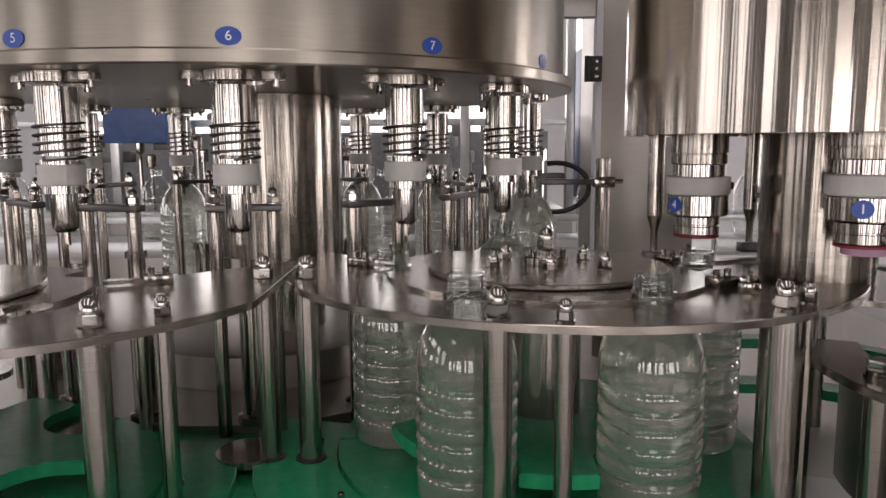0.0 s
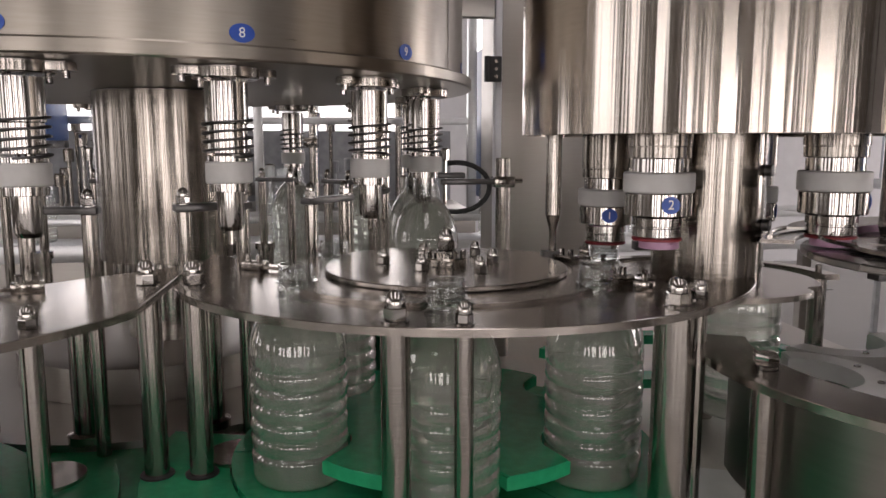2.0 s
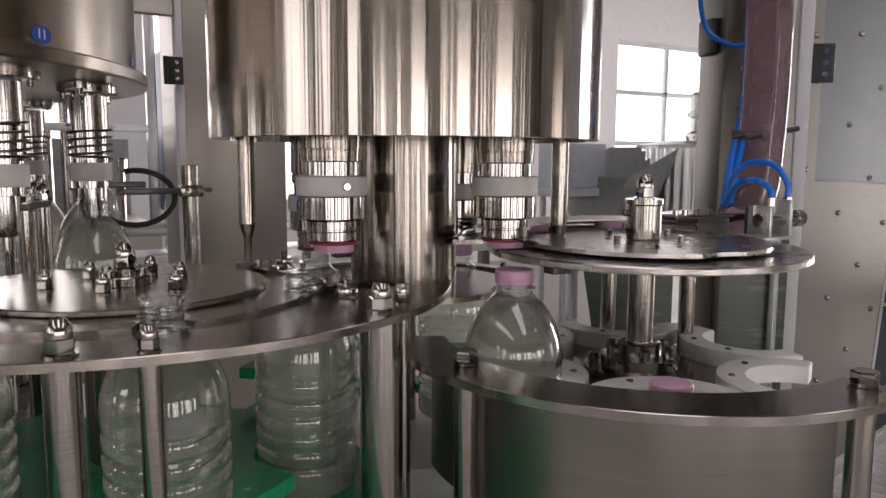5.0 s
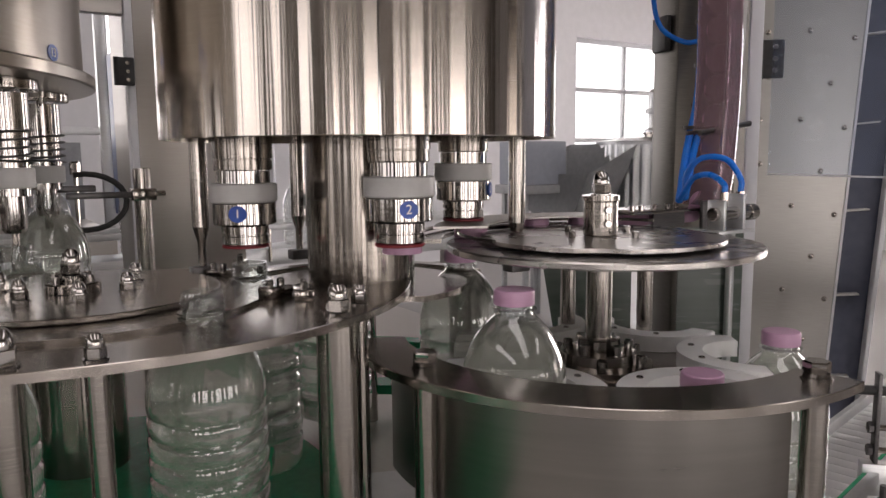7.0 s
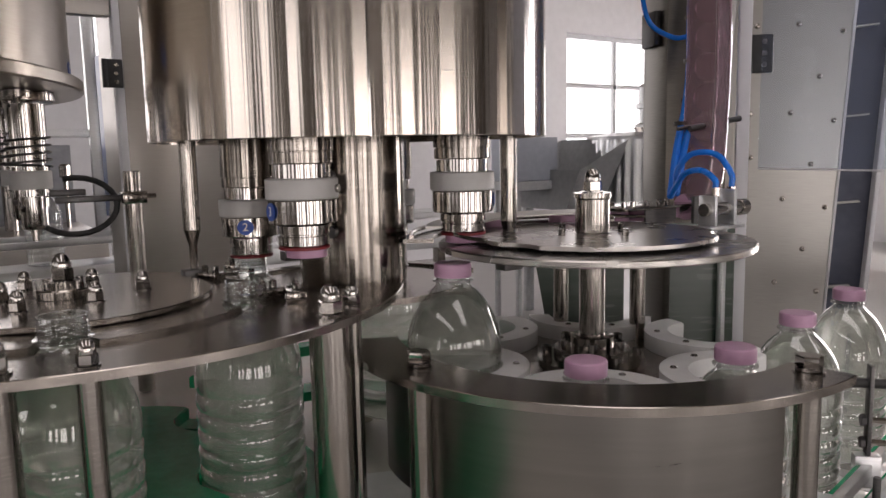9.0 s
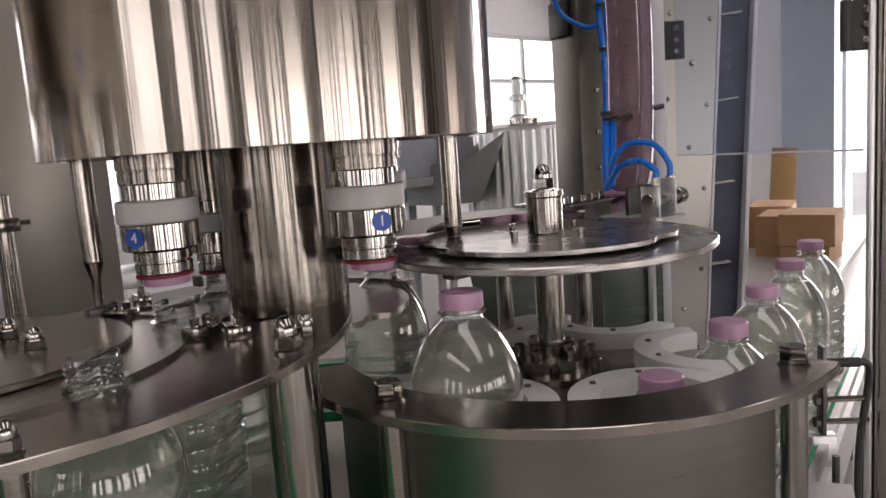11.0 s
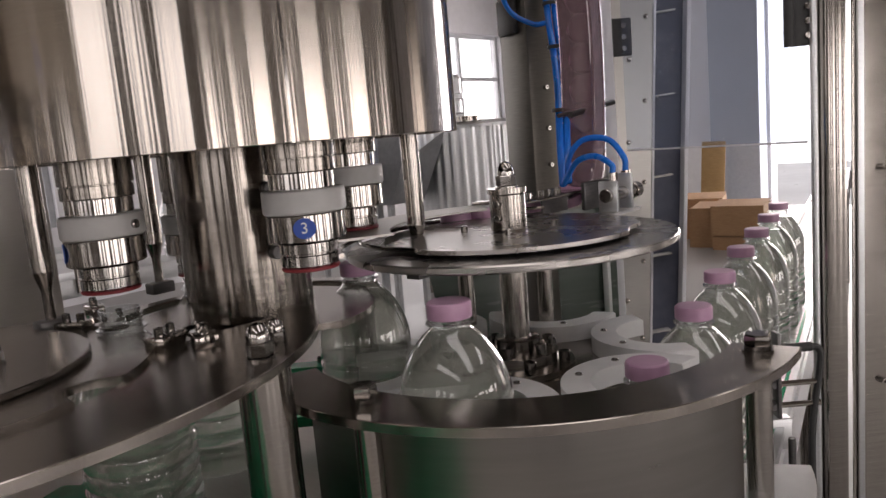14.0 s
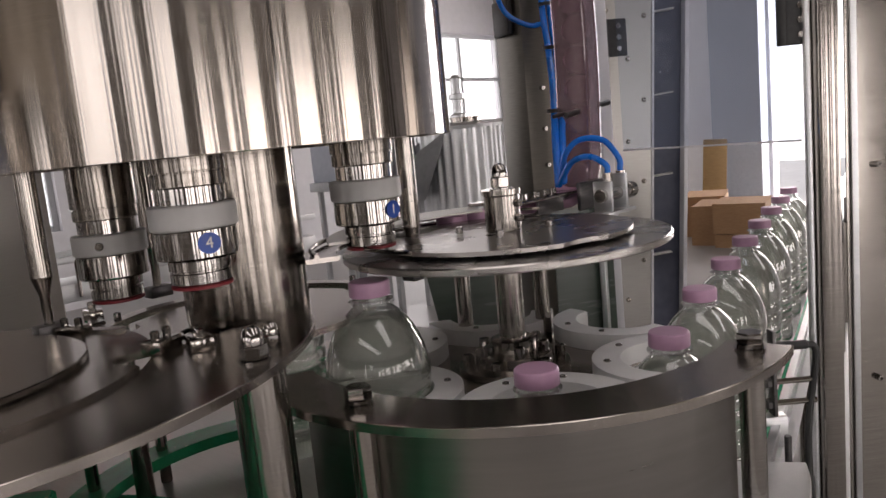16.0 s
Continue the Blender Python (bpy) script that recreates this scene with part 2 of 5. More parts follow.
def lathe(profile, segs=48, bm=None, x=0, y=0, a0=0.0, a1=360.0):
    """Turns a profile of (radius, height) round the z axis; equal end points close it."""
    bm = bm or bmesh.new()
    full = abs(a1 - a0) >= 359.9
    n = segs if full else segs + 1
    rings = []
    for r, z in profile:
        if r < 1e-6:
            rings.append([bm.verts.new((x, y, z))] * n)
        else:
            rings.append([bm.verts.new((x + r * math.cos(radians(a0 + (a1 - a0) * k / segs)), y + r * math.sin(radians(a0 + (a1 - a0) * k / segs)), z)) for k in range(n)])
    for a, b in zip(rings, rings[1:]):
        for k in range(segs):
            j = (k + 1) % n
            vs = []
            for v in (a[k], a[j], b[j], b[k]):
                if v not in vs:
                    vs.append(v)
            if len(vs) > 2:
                bm.faces.new(vs)
    if not full:
        for k in (0, n - 1):
            vs = []
            for ring in rings:
                if ring[k] not in vs:
                    vs.append(ring[k])
            if len(vs) > 2:
                bm.faces.new(vs)
    return bm


def rod(r, z0, z1, segs=24, bm=None, x=0, y=0, bevel=0.001):
    return lathe([(0, z0), (r - bevel, z0), (r, z0 + bevel), (r, z1 - bevel), (r - bevel, z1), (0, z1)], segs, bm, x, y)


def box(x0, x1, y0, y1, z0, z1, bm=None, bevel=0.0):
    bm = bm or bmesh.new()
    b = bmesh.ops.create_cube(bm, size=1, matrix=Matrix.Translation(((x0 + x1) / 2, (y0 + y1) / 2, (z0 + z1) / 2)) @ Matrix.Diagonal((x1 - x0, y1 - y0, z1 - z0, 1)))
    if bevel:
        es = {e for v in b["verts"] for e in v.link_edges}
        bmesh.ops.bevel(bm, geom=list(es), offset=bevel, segments=2, affect="EDGES", profile=0.5)
    return bm


def slab(points, z0, z1, bm=None, bevel=0.0015):
    """A plate with the outline points, from z0 up to z1."""
    bm = bm or bmesh.new()
    vs = [bm.verts.new((x, y, z1)) for x, y in points]
    lo = [bm.verts.new((x, y, z0)) for x, y in points]
    top, bot = bm.faces.new(vs), bm.faces.new(lo[::-1])
    n = len(points)
    for k in range(n):
        bm.faces.new((vs[k], lo[k], lo[(k + 1) % n], vs[(k + 1) % n]))
    if bevel:
        bmesh.ops.bevel(bm, geom=list(top.edges), offset=bevel, segments=2, affect="EDGES")
    return bm


def arc(r, a0, a1, n, x=0, y=0):
    return [(x + r * math.cos(radians(a0 + (a1 - a0) * k / n)), y + r * math.sin(radians(a0 + (a1 - a0) * k / n))) for k in range(n + 1)]


def tube(points, r, segs=10, bm=None, close=False):
    """A bent round bar through the points."""
    bm = bm or bmesh.new()
    pts = [Vector(p) for p in points]
    rings, up = [], None
    for i, p in enumerate(pts):
        d = ((pts[(i + 1) % len(pts)] if (close or i + 1 < len(pts)) else p) - (pts[i - 1] if (close or i) else p)).normalized()
        if up is None:
            up = d.orthogonal().normalized()
        up = (up - d * up.dot(d)).normalized()
        side = d.cross(up)
        rings.append([bm.verts.new(p + r * (math.cos(2 * math.pi * k / segs) * up + math.sin(2 * math.pi * k / segs) * side)) for k in range(segs)])
    n = len(rings)
    for i in range(n if close else n - 1):
        a, b = rings[i], rings[(i + 1) % n]
        for k in range(segs):
            bm.faces.new((a[k], a[(k + 1) % segs], b[(k + 1) % segs], b[k]))
    if not close:
        bm.faces.new(rings[0][::-1]), bm.faces.new(rings[-1])
    return bm


def smooth_path(points, n=8):
    """A soft curve through the points."""
    pts = [Vector(p) for p in points]
    pts = [pts[0] * 2 - pts[1]] + pts + [pts[-1] * 2 - pts[-2]]
    out = []
    for i in range(1, len(pts) - 2):
        a, b, c, d = pts[i - 1:i + 3]
        for k in range(n):
            t = k / n
            out.append(0.5 * (2 * b + (c - a) * t + (2 * a - 5 * b + 4 * c - d) * t * t + (3 * b - a - 3 * c + d) * t ** 3))
    return out + [pts[-2]]


def acorn_nut(s=1.0):
    """A washer, a hexagon and a round polished dome."""
    bm = lathe([(0, 0), (0.0135 * s, 0), (0.0135 * s, 0.0018 * s), (0, 0.0018 * s)], 20)
    lathe([(0, 0.002 * s), (0.0108 * s, 0.002 * s), (0.0118 * s, 0.003 * s), (0.0118 * s, 0.0135 * s), (0.0108 * s, 0.0145 * s), (0, 0.0145 * s)], 6, bm)
    lathe([(0.0098 * s, 0.0144 * s), (0.0100 * s, 0.019 * s), (0.0088 * s, 0.0245 * s), (0.0058 * s, 0.0288 * s), (0.002 * s, 0.0305 * s), (0, 0.0306 * s)], 20, bm)
    return bm


def hex_bolt(s=1.0, spring=True):
    bm = lathe([(0, 0), (0.013 * s, 0), (0.013 * s, 0.002 * s), (0, 0.002 * s)], 20)
    if spring:
        lathe([(0, 0.0025 * s), (0.0112 * s, 0.0025 * s), (0.0112 * s, 0.0055 * s), (0, 0.0055 * s)], 20, bm)
    lathe([(0, 0.006 * s), (0.0110 * s, 0.006 * s), (0.0115 * s, 0.007 * s), (0.0115 * s, 0.014 * s), (0.0105 * s, 0.0155 * s), (0, 0.0157 * s)], 6, bm)
    return bm


def socket_screw(r=0.0055, h=0.011):
    return lathe([(0, 0), (r, 0), (r, h - 0.001), (r - 0.001, h), (r * 0.55, h), (r * 0.55, h - 0.004), (0, h - 0.004)], 14)


NUT = part("acorn_nut", acorn_nut(1.32), CHROME)
NUT_SMALL = part("acorn_nut", acorn_nut(0.95), CHROME)
BOLT = part("hex_bolt", hex_bolt(1.5), CHROME)
SCREW = part("socket_screw", socket_screw(), CHROME)
TEMPLATES = [NUT, NUT_SMALL, BOLT, SCREW]

# ---- plan ----
FILL, STAR, CAPPER, EXIT = (-0.45, 1.865), (0.175, 1.262), (0.611, 1.213), (0.928, 0.972)
INFEED = (-0.80, 1.06)
R_FILL, R_STAR, R_CAP, R_EXIT = 0.655, 0.262, 0.190, 0.25
PERIOD = 1.4
START = 237.0       # way of the first bottle at the clip's start, in degrees of star turn
DECK = 1.0          # where the bottles stand
PLATE_Z = 1.298     # top of the neck guide plates
NECK = 1.335        # top of an open bottle neck
DROP = 0.112        # how far the exit slope lowers the bottles

# ---- hall ----
def wall_with_openings(name, axis, at, lo, hi, z1, holes, mat, thick=0.25):
    """A wall in the plane axis = at, from lo to hi; holes are (a, b, z0, z1), side by side."""
    bm = bmesh.new()

    def put(a, b, za, zb):
        if b - a > 1e-4 and zb - za > 1e-4:
            if axis == "y":
                box(a, b, at, at + thick, za, zb, bm)
            else:
                box(at, at + thick, a, b, za, zb, bm)
    edge = lo
    for a, b, za, zb in sorted(holes):
        put(edge, a, 0, z1)
        put(a, b, 0, za)
        put(a, b, zb, z1)
        edge = b
    put(edge, hi, 0, z1)
    return tagged(part(name, bm, mat), kind="structure", label="pale painted factory wall with tall windows", category="wall")


X0, X1, Y0, Y1, ZC = -9.0, 12.0, -8.0, 9.0, 5.0
north = [(-7.0, -5.2, 0.9, 3.4), (-4.4, -2.4, 0.9, 3.4), (-1.6, 0.9, 0.9, 3.4), (1.5, 3.4, 0.9, 3.4), (8.41, 11.9, 0.93, 3.34)]
# unseen openings: spaced for stripes on the drum, kept low to light the deck
south = [(-8.0, -6.6, 0.05, 2.4), (-5.6, -4.7, 0.05, 2.4), (-3.9, -2.2, 0.05, 2.4), (-1.0, -0.4, 0.05, 2.4), (0.3, 1.9, 0.05, 2.4), (2.8, 3.3, 0.05, 2.4), (4.0, 6.2, 0.05, 2.4), (7.6, 8.6, 0.05, 2.4)]
west = [(-6.5, -4.5, 0.9, 4.0), (-3.0, -1.6, 0.9, 4.0), (-0.4, 2.2, 0.9, 4.0), (3.5, 4.3, 0.9, 4.0), (5.5, 7.6, 0.9, 4.0)]
east = [(1.2, 4.1, 0.0, 3.6), (6.5, 7.4, 0.9, 3.5)]
wall_with_openings("wall_north", "y", Y1, X0, X1, ZC, north, WALL)
# south and west walls are unseen; their dark tone only shapes the reflections
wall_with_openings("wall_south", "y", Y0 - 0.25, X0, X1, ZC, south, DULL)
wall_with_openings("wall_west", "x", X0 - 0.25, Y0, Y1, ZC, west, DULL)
wall_with_openings("wall_east", "x", X1, Y0, Y1, ZC, east, WALL)
tagged(part("wall_pier", box(X1 - 0.35, X1 - 0.003, 4.15, 4.9, 0.0, ZC - 0.002, bevel=0.01), PIER), kind="structure", label="blue-grey painted wall pier beside a doorway", category="wall")
tagged(part("floor", box(X0 - 12, X1 + 40, Y0 - 12, Y1 + 40, -0.2, 0.0), FLOOR), kind="structure", label="grey painted concrete factory floor", category="floor")
# slots added in the unseen ceiling to let in fill light from above
FILL_SLOTS = [(-5.0, -3.6), (-0.6, 0.8), (3.6, 5.0)]
bm = box(X0 - 0.25, X1 + 0.25, 1.4, Y1 + 0.25, ZC, ZC + 0.2)
box(X0 - 0.25, X1 + 0.25, Y0 - 0.25, -6.0, ZC, ZC + 0.2, bm)
edge = X0 - 0.25
for a, c in FILL_SLOTS:
    box(edge, a, -6.0, 1.4, ZC, ZC + 0.2, bm)
    edge = c
box(edge, X1 + 0.25, -6.0, 1.4, ZC, ZC + 0.2, bm)
tagged(part("ceiling", bm, ROOF), kind="structure", label="unseen factory ceiling in a dark grey-brown tone for steel reflections", category="ceiling")


def window_frame(name, axis, at, a, b, z0, z1, cols=2, rows=2):
    """White frame bars and glazing bars in an opening."""
    top = base(name)
    t, d = 0.07, 0.06

    def bar(nm, p, q, za, zb):
        bm = box(p, q, at, at + d, za, zb, bevel=0.004) if axis == "y" else box(at, at + d, p, q, za, zb, bevel=0.004)
        part(nm, bm, FRAME, top)
    bar("jamb", a, a + t, z0, z1), bar("jamb", b - t, b, z0, z1)
    bar("head_rail", a + t, b - t, z1 - t, z1), bar("sill", a + t, b - t, z0, z0 + t)
    for k in range(1, cols):
        p = a + (b - a) * k / cols
        bar("mullion", p - 0.035, p + 0.035, z0 + t, z1 - t)
    for k in range(1, rows):
        z = z0 + (z1 - z0) * k / rows
        bar("glazing_bar", a + t, b - t, z - 0.035, z + 0.035)
    return tagged(top, kind="structure", label="white-framed factory window with bright daylight", category="window")


for k, (a, b, z0, z1) in enumerate(north):
    window_frame(f"window_{k + 1}", "y", Y1 + 0.08, a, b, z0, z1, *((3, 3) if k == 4 else (2, 2)))
for k, (a, b, z0, z1) in enumerate(east):
    if z0 > 0:
        window_frame(f"window_{k + 11}", "x", X1 + 0.08, a, b, z0, z1)

def daylight(holes, axis, at, toward, power):
    for a, b, z0, z1 in holes:
        c = (a + b) / 2
        eye = (c, at, (z0 + z1) / 2) if axis == "y" else (at, c, (z0 + z1) / 2)
        aim = (c, toward, 1.2) if axis == "y" else (toward, c, 1.2)
        window_lamp(*eye, aim, b - a, z1 - z0, power * (b - a))


# added fill lamps overhead that brighten the white plastic and the bottles
for a, c in FILL_SLOTS:
    window_lamp((a + c) / 2, -2.3, ZC + 0.25, ((a + c) / 2, -2.29, 0), c - a, 7.4, 130)
daylight(north, "y", Y1 + 0.3, 0, 13)
daylight(south, "y", Y0 - 0.3, 0, 42)
daylight(west, "x", X0 - 0.3, 0, 10)
daylight(east, "x", X1 + 0.3, 0, 210)


def backdrop(name, x0, x1, y0, y1, glow):
    ob = part(name, box(x0, x1, y0, y1, -0.1, 7.0), glow)
    return tagged(ob, kind="structure", label="hazy bright daylight outside the hall", category="backdrop")


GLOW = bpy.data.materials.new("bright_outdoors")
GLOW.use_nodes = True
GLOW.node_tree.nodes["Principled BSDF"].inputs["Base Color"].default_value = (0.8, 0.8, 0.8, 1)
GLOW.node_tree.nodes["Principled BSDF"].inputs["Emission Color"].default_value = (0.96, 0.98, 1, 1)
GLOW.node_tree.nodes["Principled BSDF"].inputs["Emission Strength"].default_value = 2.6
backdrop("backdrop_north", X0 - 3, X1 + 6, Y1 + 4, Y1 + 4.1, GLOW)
# out of view; glows so that the steel mirrors bright stripes
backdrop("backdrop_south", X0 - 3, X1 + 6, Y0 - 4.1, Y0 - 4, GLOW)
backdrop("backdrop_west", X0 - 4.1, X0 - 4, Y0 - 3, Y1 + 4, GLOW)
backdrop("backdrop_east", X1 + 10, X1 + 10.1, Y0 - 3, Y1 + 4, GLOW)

# ---- machine bed ----
bed = base("machine_bed", 0, 0, 0)
part("bed_plate", slab([(-1.6, 0.55), (0.85, 0.50), (1.05, 0.62), (1.35, 1.0), (1.35, 2.7), (-1.6, 2.7)], 0.95, 0.965), SATIN, bed, "stainless bed plate")
part("bed_box", box(-1.5, 0.98, 0.75, 2.6, 0.15, 0.948, bevel=0.01), SHEET, bed)
for x, y in ((-1.45, 0.85), (0.9, 0.85), (-1.45, 2.5), (0.9, 2.5)):
    part("foot", rod(0.03, 0.0, 0.15, x=x, y=y), DARK, bed)
part("deck_sheet", slab([(-1.55, 0.60), (-0.03, 0.58), (-0.03, 1.20), (-0.25, 1.42), (-1.55, 1.42)], 0.9655, 0.971), GREEN, bed, "green plastic deck sheet")
tagged(bed, "stainless steel bed of a bottling machine", "machine bed")


def pocket_outline(r_out, r_pitch, r_pocket, count, n=240, phase=0.0):
    """A wheel's outline with round pockets cut into its rim."""
    pts = []
    for k in range(n):
        a = 360 * k / n
        step = 360 / count
        d = (a - phase + step / 2) % step - step / 2
        s = r_pitch * math.sin(radians(d))
        r = r_out
        if abs(s) < r_pocket:
            r = min(r_out, r_pitch * math.cos(radians(d)) - math.sqrt(r_pocket ** 2 - s * s))
        pts.append((r * math.cos(radians(a)), r * math.sin(radians(a))))
    return pts


def ring_plate(cx, cy, r_out, r_in, a0, a1, z0, z1, ix=None, iy=None, n=72, cut=(-9, 9)):
    """A plate between an outer arc and an inner arc, which may have another centre."""
    ix, iy = (cx if ix is None else ix), (cy if iy is None else iy)
    bm = bmesh.new()
    rows = []
    for (ox, oy), (qx, qy) in zip(arc(r_out, a0, a1, n, cx, cy), arc(r_in, a0, a1, n, ix, iy)):
        ox = min(max(ox, cut[0]), cut[1])
        d = Vector((qx - ox, qy - oy)).normalized() * 0.001
        rows.append([bm.verts.new(p) for p in ((ox, oy, z0), (ox, oy, z1 - 0.001), (ox + d.x, oy + d.y, z1), (qx - d.x, qy - d.y, z1), (qx, qy, z1 - 0.001), (qx, qy, z0))])
    for a, b in zip(rows, rows[1:]):
        for k in range(6):
            bm.faces.new((a[k], b[k], b[(k + 1) % 6], a[(k + 1) % 6]))
    bm.faces.new(rows[0]), bm.faces.new(rows[-1][::-1])
    return bm


# neck guide plates with their posts and nuts
def guide_plate(name, cx, cy, r, ix, iy, r_in, a0, a1, big, small, label, thick=(), cut=(-9, 9)):
    top = base(name)
    part("plate", ring_plate(cx, cy, r, r_in, a0, a1, PLATE_Z - 0.011, PLATE_Z, ix, iy, cut=cut), PLATE, top, "brushed steel plate")
    for x, y in big:
        part("post", rod(0.029 if (x, y) in thick else 0.019, 0.965, PLATE_Z - 0.0112, 32, x=x, y=y), STEEL, top)
        again(NUT, top, pose(x, y, PLATE_Z, 0, 0, 20))
        r = 0.029 if (x, y) in thick else 0.019
        part("grommet", lathe([(r + 0.0005, DECK - 0.0075), (r + 0.007, DECK - 0.0075), (r + 0.007, DECK - 0.0045), (r + 0.0005, DECK - 0.003), (r + 0.0005, DECK - 0.0075)], 28, x=x, y=y), BLACK, top, "black rubber ring")
    for x, y in small:
        part("slim_post", rod(0.0122, 0.965, PLATE_Z - 0.0112, 28, x=x, y=y), STEEL, top)
        again(NUT_SMALL, top, pose(x, y, PLATE_Z, 0, 0, 40))
    return tagged(top, label, "guide plate")


guide_plate("guide_plate", 0.216, 1.382, 0.508, STAR[0], STAR[1], 0.272, 162, 330,
            [(0.068, 0.925), (-0.225, 1.200), (0.450, 0.968)], [(0.150, 0.902), (0.500, 1.005)],
            "curved brushed steel neck guide plate on round posts with nuts", ((0.450, 0.968),), (-0.254, 9))
guide_plate("guide_plate", -0.735, 1.22, 0.504, INFEED[0], INFEED[1], 0.272, 200, 382,
            [(-0.425, 0.878), (-0.295, 1.205)], [(-0.362, 0.940)],
            "curved brushed steel neck guide plate of the infeed star", (), (-9, -0.267))

# small clamps that hold the inner neck rails
def rail_clamp(x, y, rz, z=PLATE_Z):
    top = base("rail_clamp", x, y, z, rz)
    part("block", box(-0.022, 0.022, -0.014, 0.014, 0.0, 0.016, bevel=0.002), STEEL, top)
    part("arm", slab([(0.018, -0.008), (0.075, -0.012), (0.082, 0.0), (0.075, 0.012), (0.018, 0.008)], 0.004, 0.010), PLATE, top)
    for dx in (-0.011, 0.011):
        again(SCREW, top, pose(dx, 0, 0.016))
    return tagged(top, "small steel clamp block with socket screws on a guide plate", "clamp", "rail clamps")


rail_clamp(-0.150, 1.335, 330)
rail_clamp(0.452, 1.085, 70)
rail_clamp(-0.455, 1.175, 200)
rail_clamp(0.405, 1.335, 300)
rail_clamp(0.425, 1.125, 25)
rail_clamp(0.47, 1.42, 250)


# ---- star wheels ----
def star_wheel(name, label):
    top = base(name)
    part("neck_disc", slab(pocket_outline(0.272, R_STAR, 0.030, 6), PLATE_Z - 0.004, PLATE_Z + 0.006), PLATE, top, "brushed steel disc with neck pockets")
    part("cover_disc", lathe([(0, PLATE_Z + 0.0065), (0.200, PLATE_Z + 0.0065), (0.202, PLATE_Z + 0.008), (0.202, PLATE_Z + 0.0135), (0.200, PLATE_Z + 0.0145), (0, PLATE_Z + 0.0145)], 96), PLATE, top, "round steel cover disc")
    z = PLATE_Z + 0.0145
    part("hub", lathe([(0, z), (0.036, z), (0.037, z + 0.001), (0.037, z + 0.012), (0.035, z + 0.014), (0.022, z + 0.014), (0.022, z + 0.022), (0, z + 0.022)], 40), STEEL, top)
    again(NUT, top, pose(0, 0, z + 0.022, 0, 0, 10))
    for k in range(4):
        a = radians(45 + 90 * k)
        again(SCREW, top, pose(0.030 * math.cos(a), 0.030 * math.sin(a), z + 0.014))
    for k in range(6):
        a = radians(30 + 60 * k)
        again(NUT_SMALL, top, pose((0.105 if k % 2 else 0.078) * math.cos(a), (0.105 if k % 2 else 0.078) * math.sin(a), z))
    part("lower_star", slab(pocket_outline(0.272, R_STAR, 0.079, 6), DECK + 0.034, DECK + 0.056, bevel=0.003), GREEN, top, "green plastic star with bottle pockets")
    part("shaft", rod(0.062, DECK - 0.03, PLATE_Z - 0.006, 40), STEEL, top)
    return tagged(top, label, "star wheel")


star = star_wheel("star_wheel", "steel and green plastic star wheel that carries the bottles")
infeed = star_wheel("star_wheel", "steel and green plastic infeed star wheel")


# green lower guides round the stars
def lower_guide(cx, cy, a0, a1, r_out=0.50, r_in=0.345, z=DECK):
    top = base("lower_guide")
    part("guide_board", ring_plate(cx, cy, r_out, r_in, a0, a1, z + 0.0, z + 0.02), GREEN, top)
    for k in range(5):
        a = radians(a0 + (a1 - a0) * (k + 0.5) / 5)
        again(SCREW, top, pose(cx + (r_in + 0.03) * math.cos(a), cy + (r_in + 0.03) * math.sin(a), z + 0.02))
        part("standoff", rod(0.010, 0.965, z, 12, x=cx + (r_in + 0.03) * math.cos(a), y=cy + (r_in + 0.03) * math.sin(a)), STEEL, top)
    return tagged(top, "glossy green plastic lower bottle guide", "bottle guide")


lower_guide(STAR[0], STAR[1], 165, 324, 0.50, 0.362, DECK - 0.028)
lower_guide(INFEED[0], INFEED[1], 190, 385, 0.47, 0.362, DECK - 0.028)
lower_guide(CAPPER[0], CAPPER[1], -10, 140, 0.305, 0.265, DECK + 0.10)
lower_guide(CAPPER[0], CAPPER[1], -10, 140, 0.325, 0.265, DECK + 0.005)
slide = base("bottle_slide")
for a in (60, 180, 300):
    part("slide_segment", lathe([(0.10, 0.972), (0.36, 0.972), (0.36, DECK), (0.10, DECK), (0.10, 0.972)], 40, x=STAR[0], y=STAR[1], a0=a + 0.4, a1=a + 119.6), GREEN, slide)
    for d in (20, 60, 100):
        again(SCREW, slide, pose(STAR[0] + 0.13 * math.cos(radians(a + d)), STAR[1] + 0.13 * math.sin(radians(a + d)), DECK - 0.004))
tagged(slide, "green plastic slide plate under the bottles", "slide plate")
slide2 = base("bottle_slide")
for a in (60, 180, 300):
    part("slide_segment", lathe([(0.10, 0.972), (0.36, 0.972), (0.36, DECK), (0.10, DECK), (0.10, 0.972)], 40, x=INFEED[0], y=INFEED[1], a0=a + 0.4, a1=a + 119.6), GREEN, slide2)
    for d in (20, 60, 100):
        again(SCREW, slide2, pose(INFEED[0] + 0.13 * math.cos(radians(a + d)), INFEED[1] + 0.13 * math.sin(radians(a + d)), DECK - 0.004))
tagged(slide2, "green plastic slide plate under the infeed star", "slide plate")

# ---- filler carousel ----
FZ = 1.634


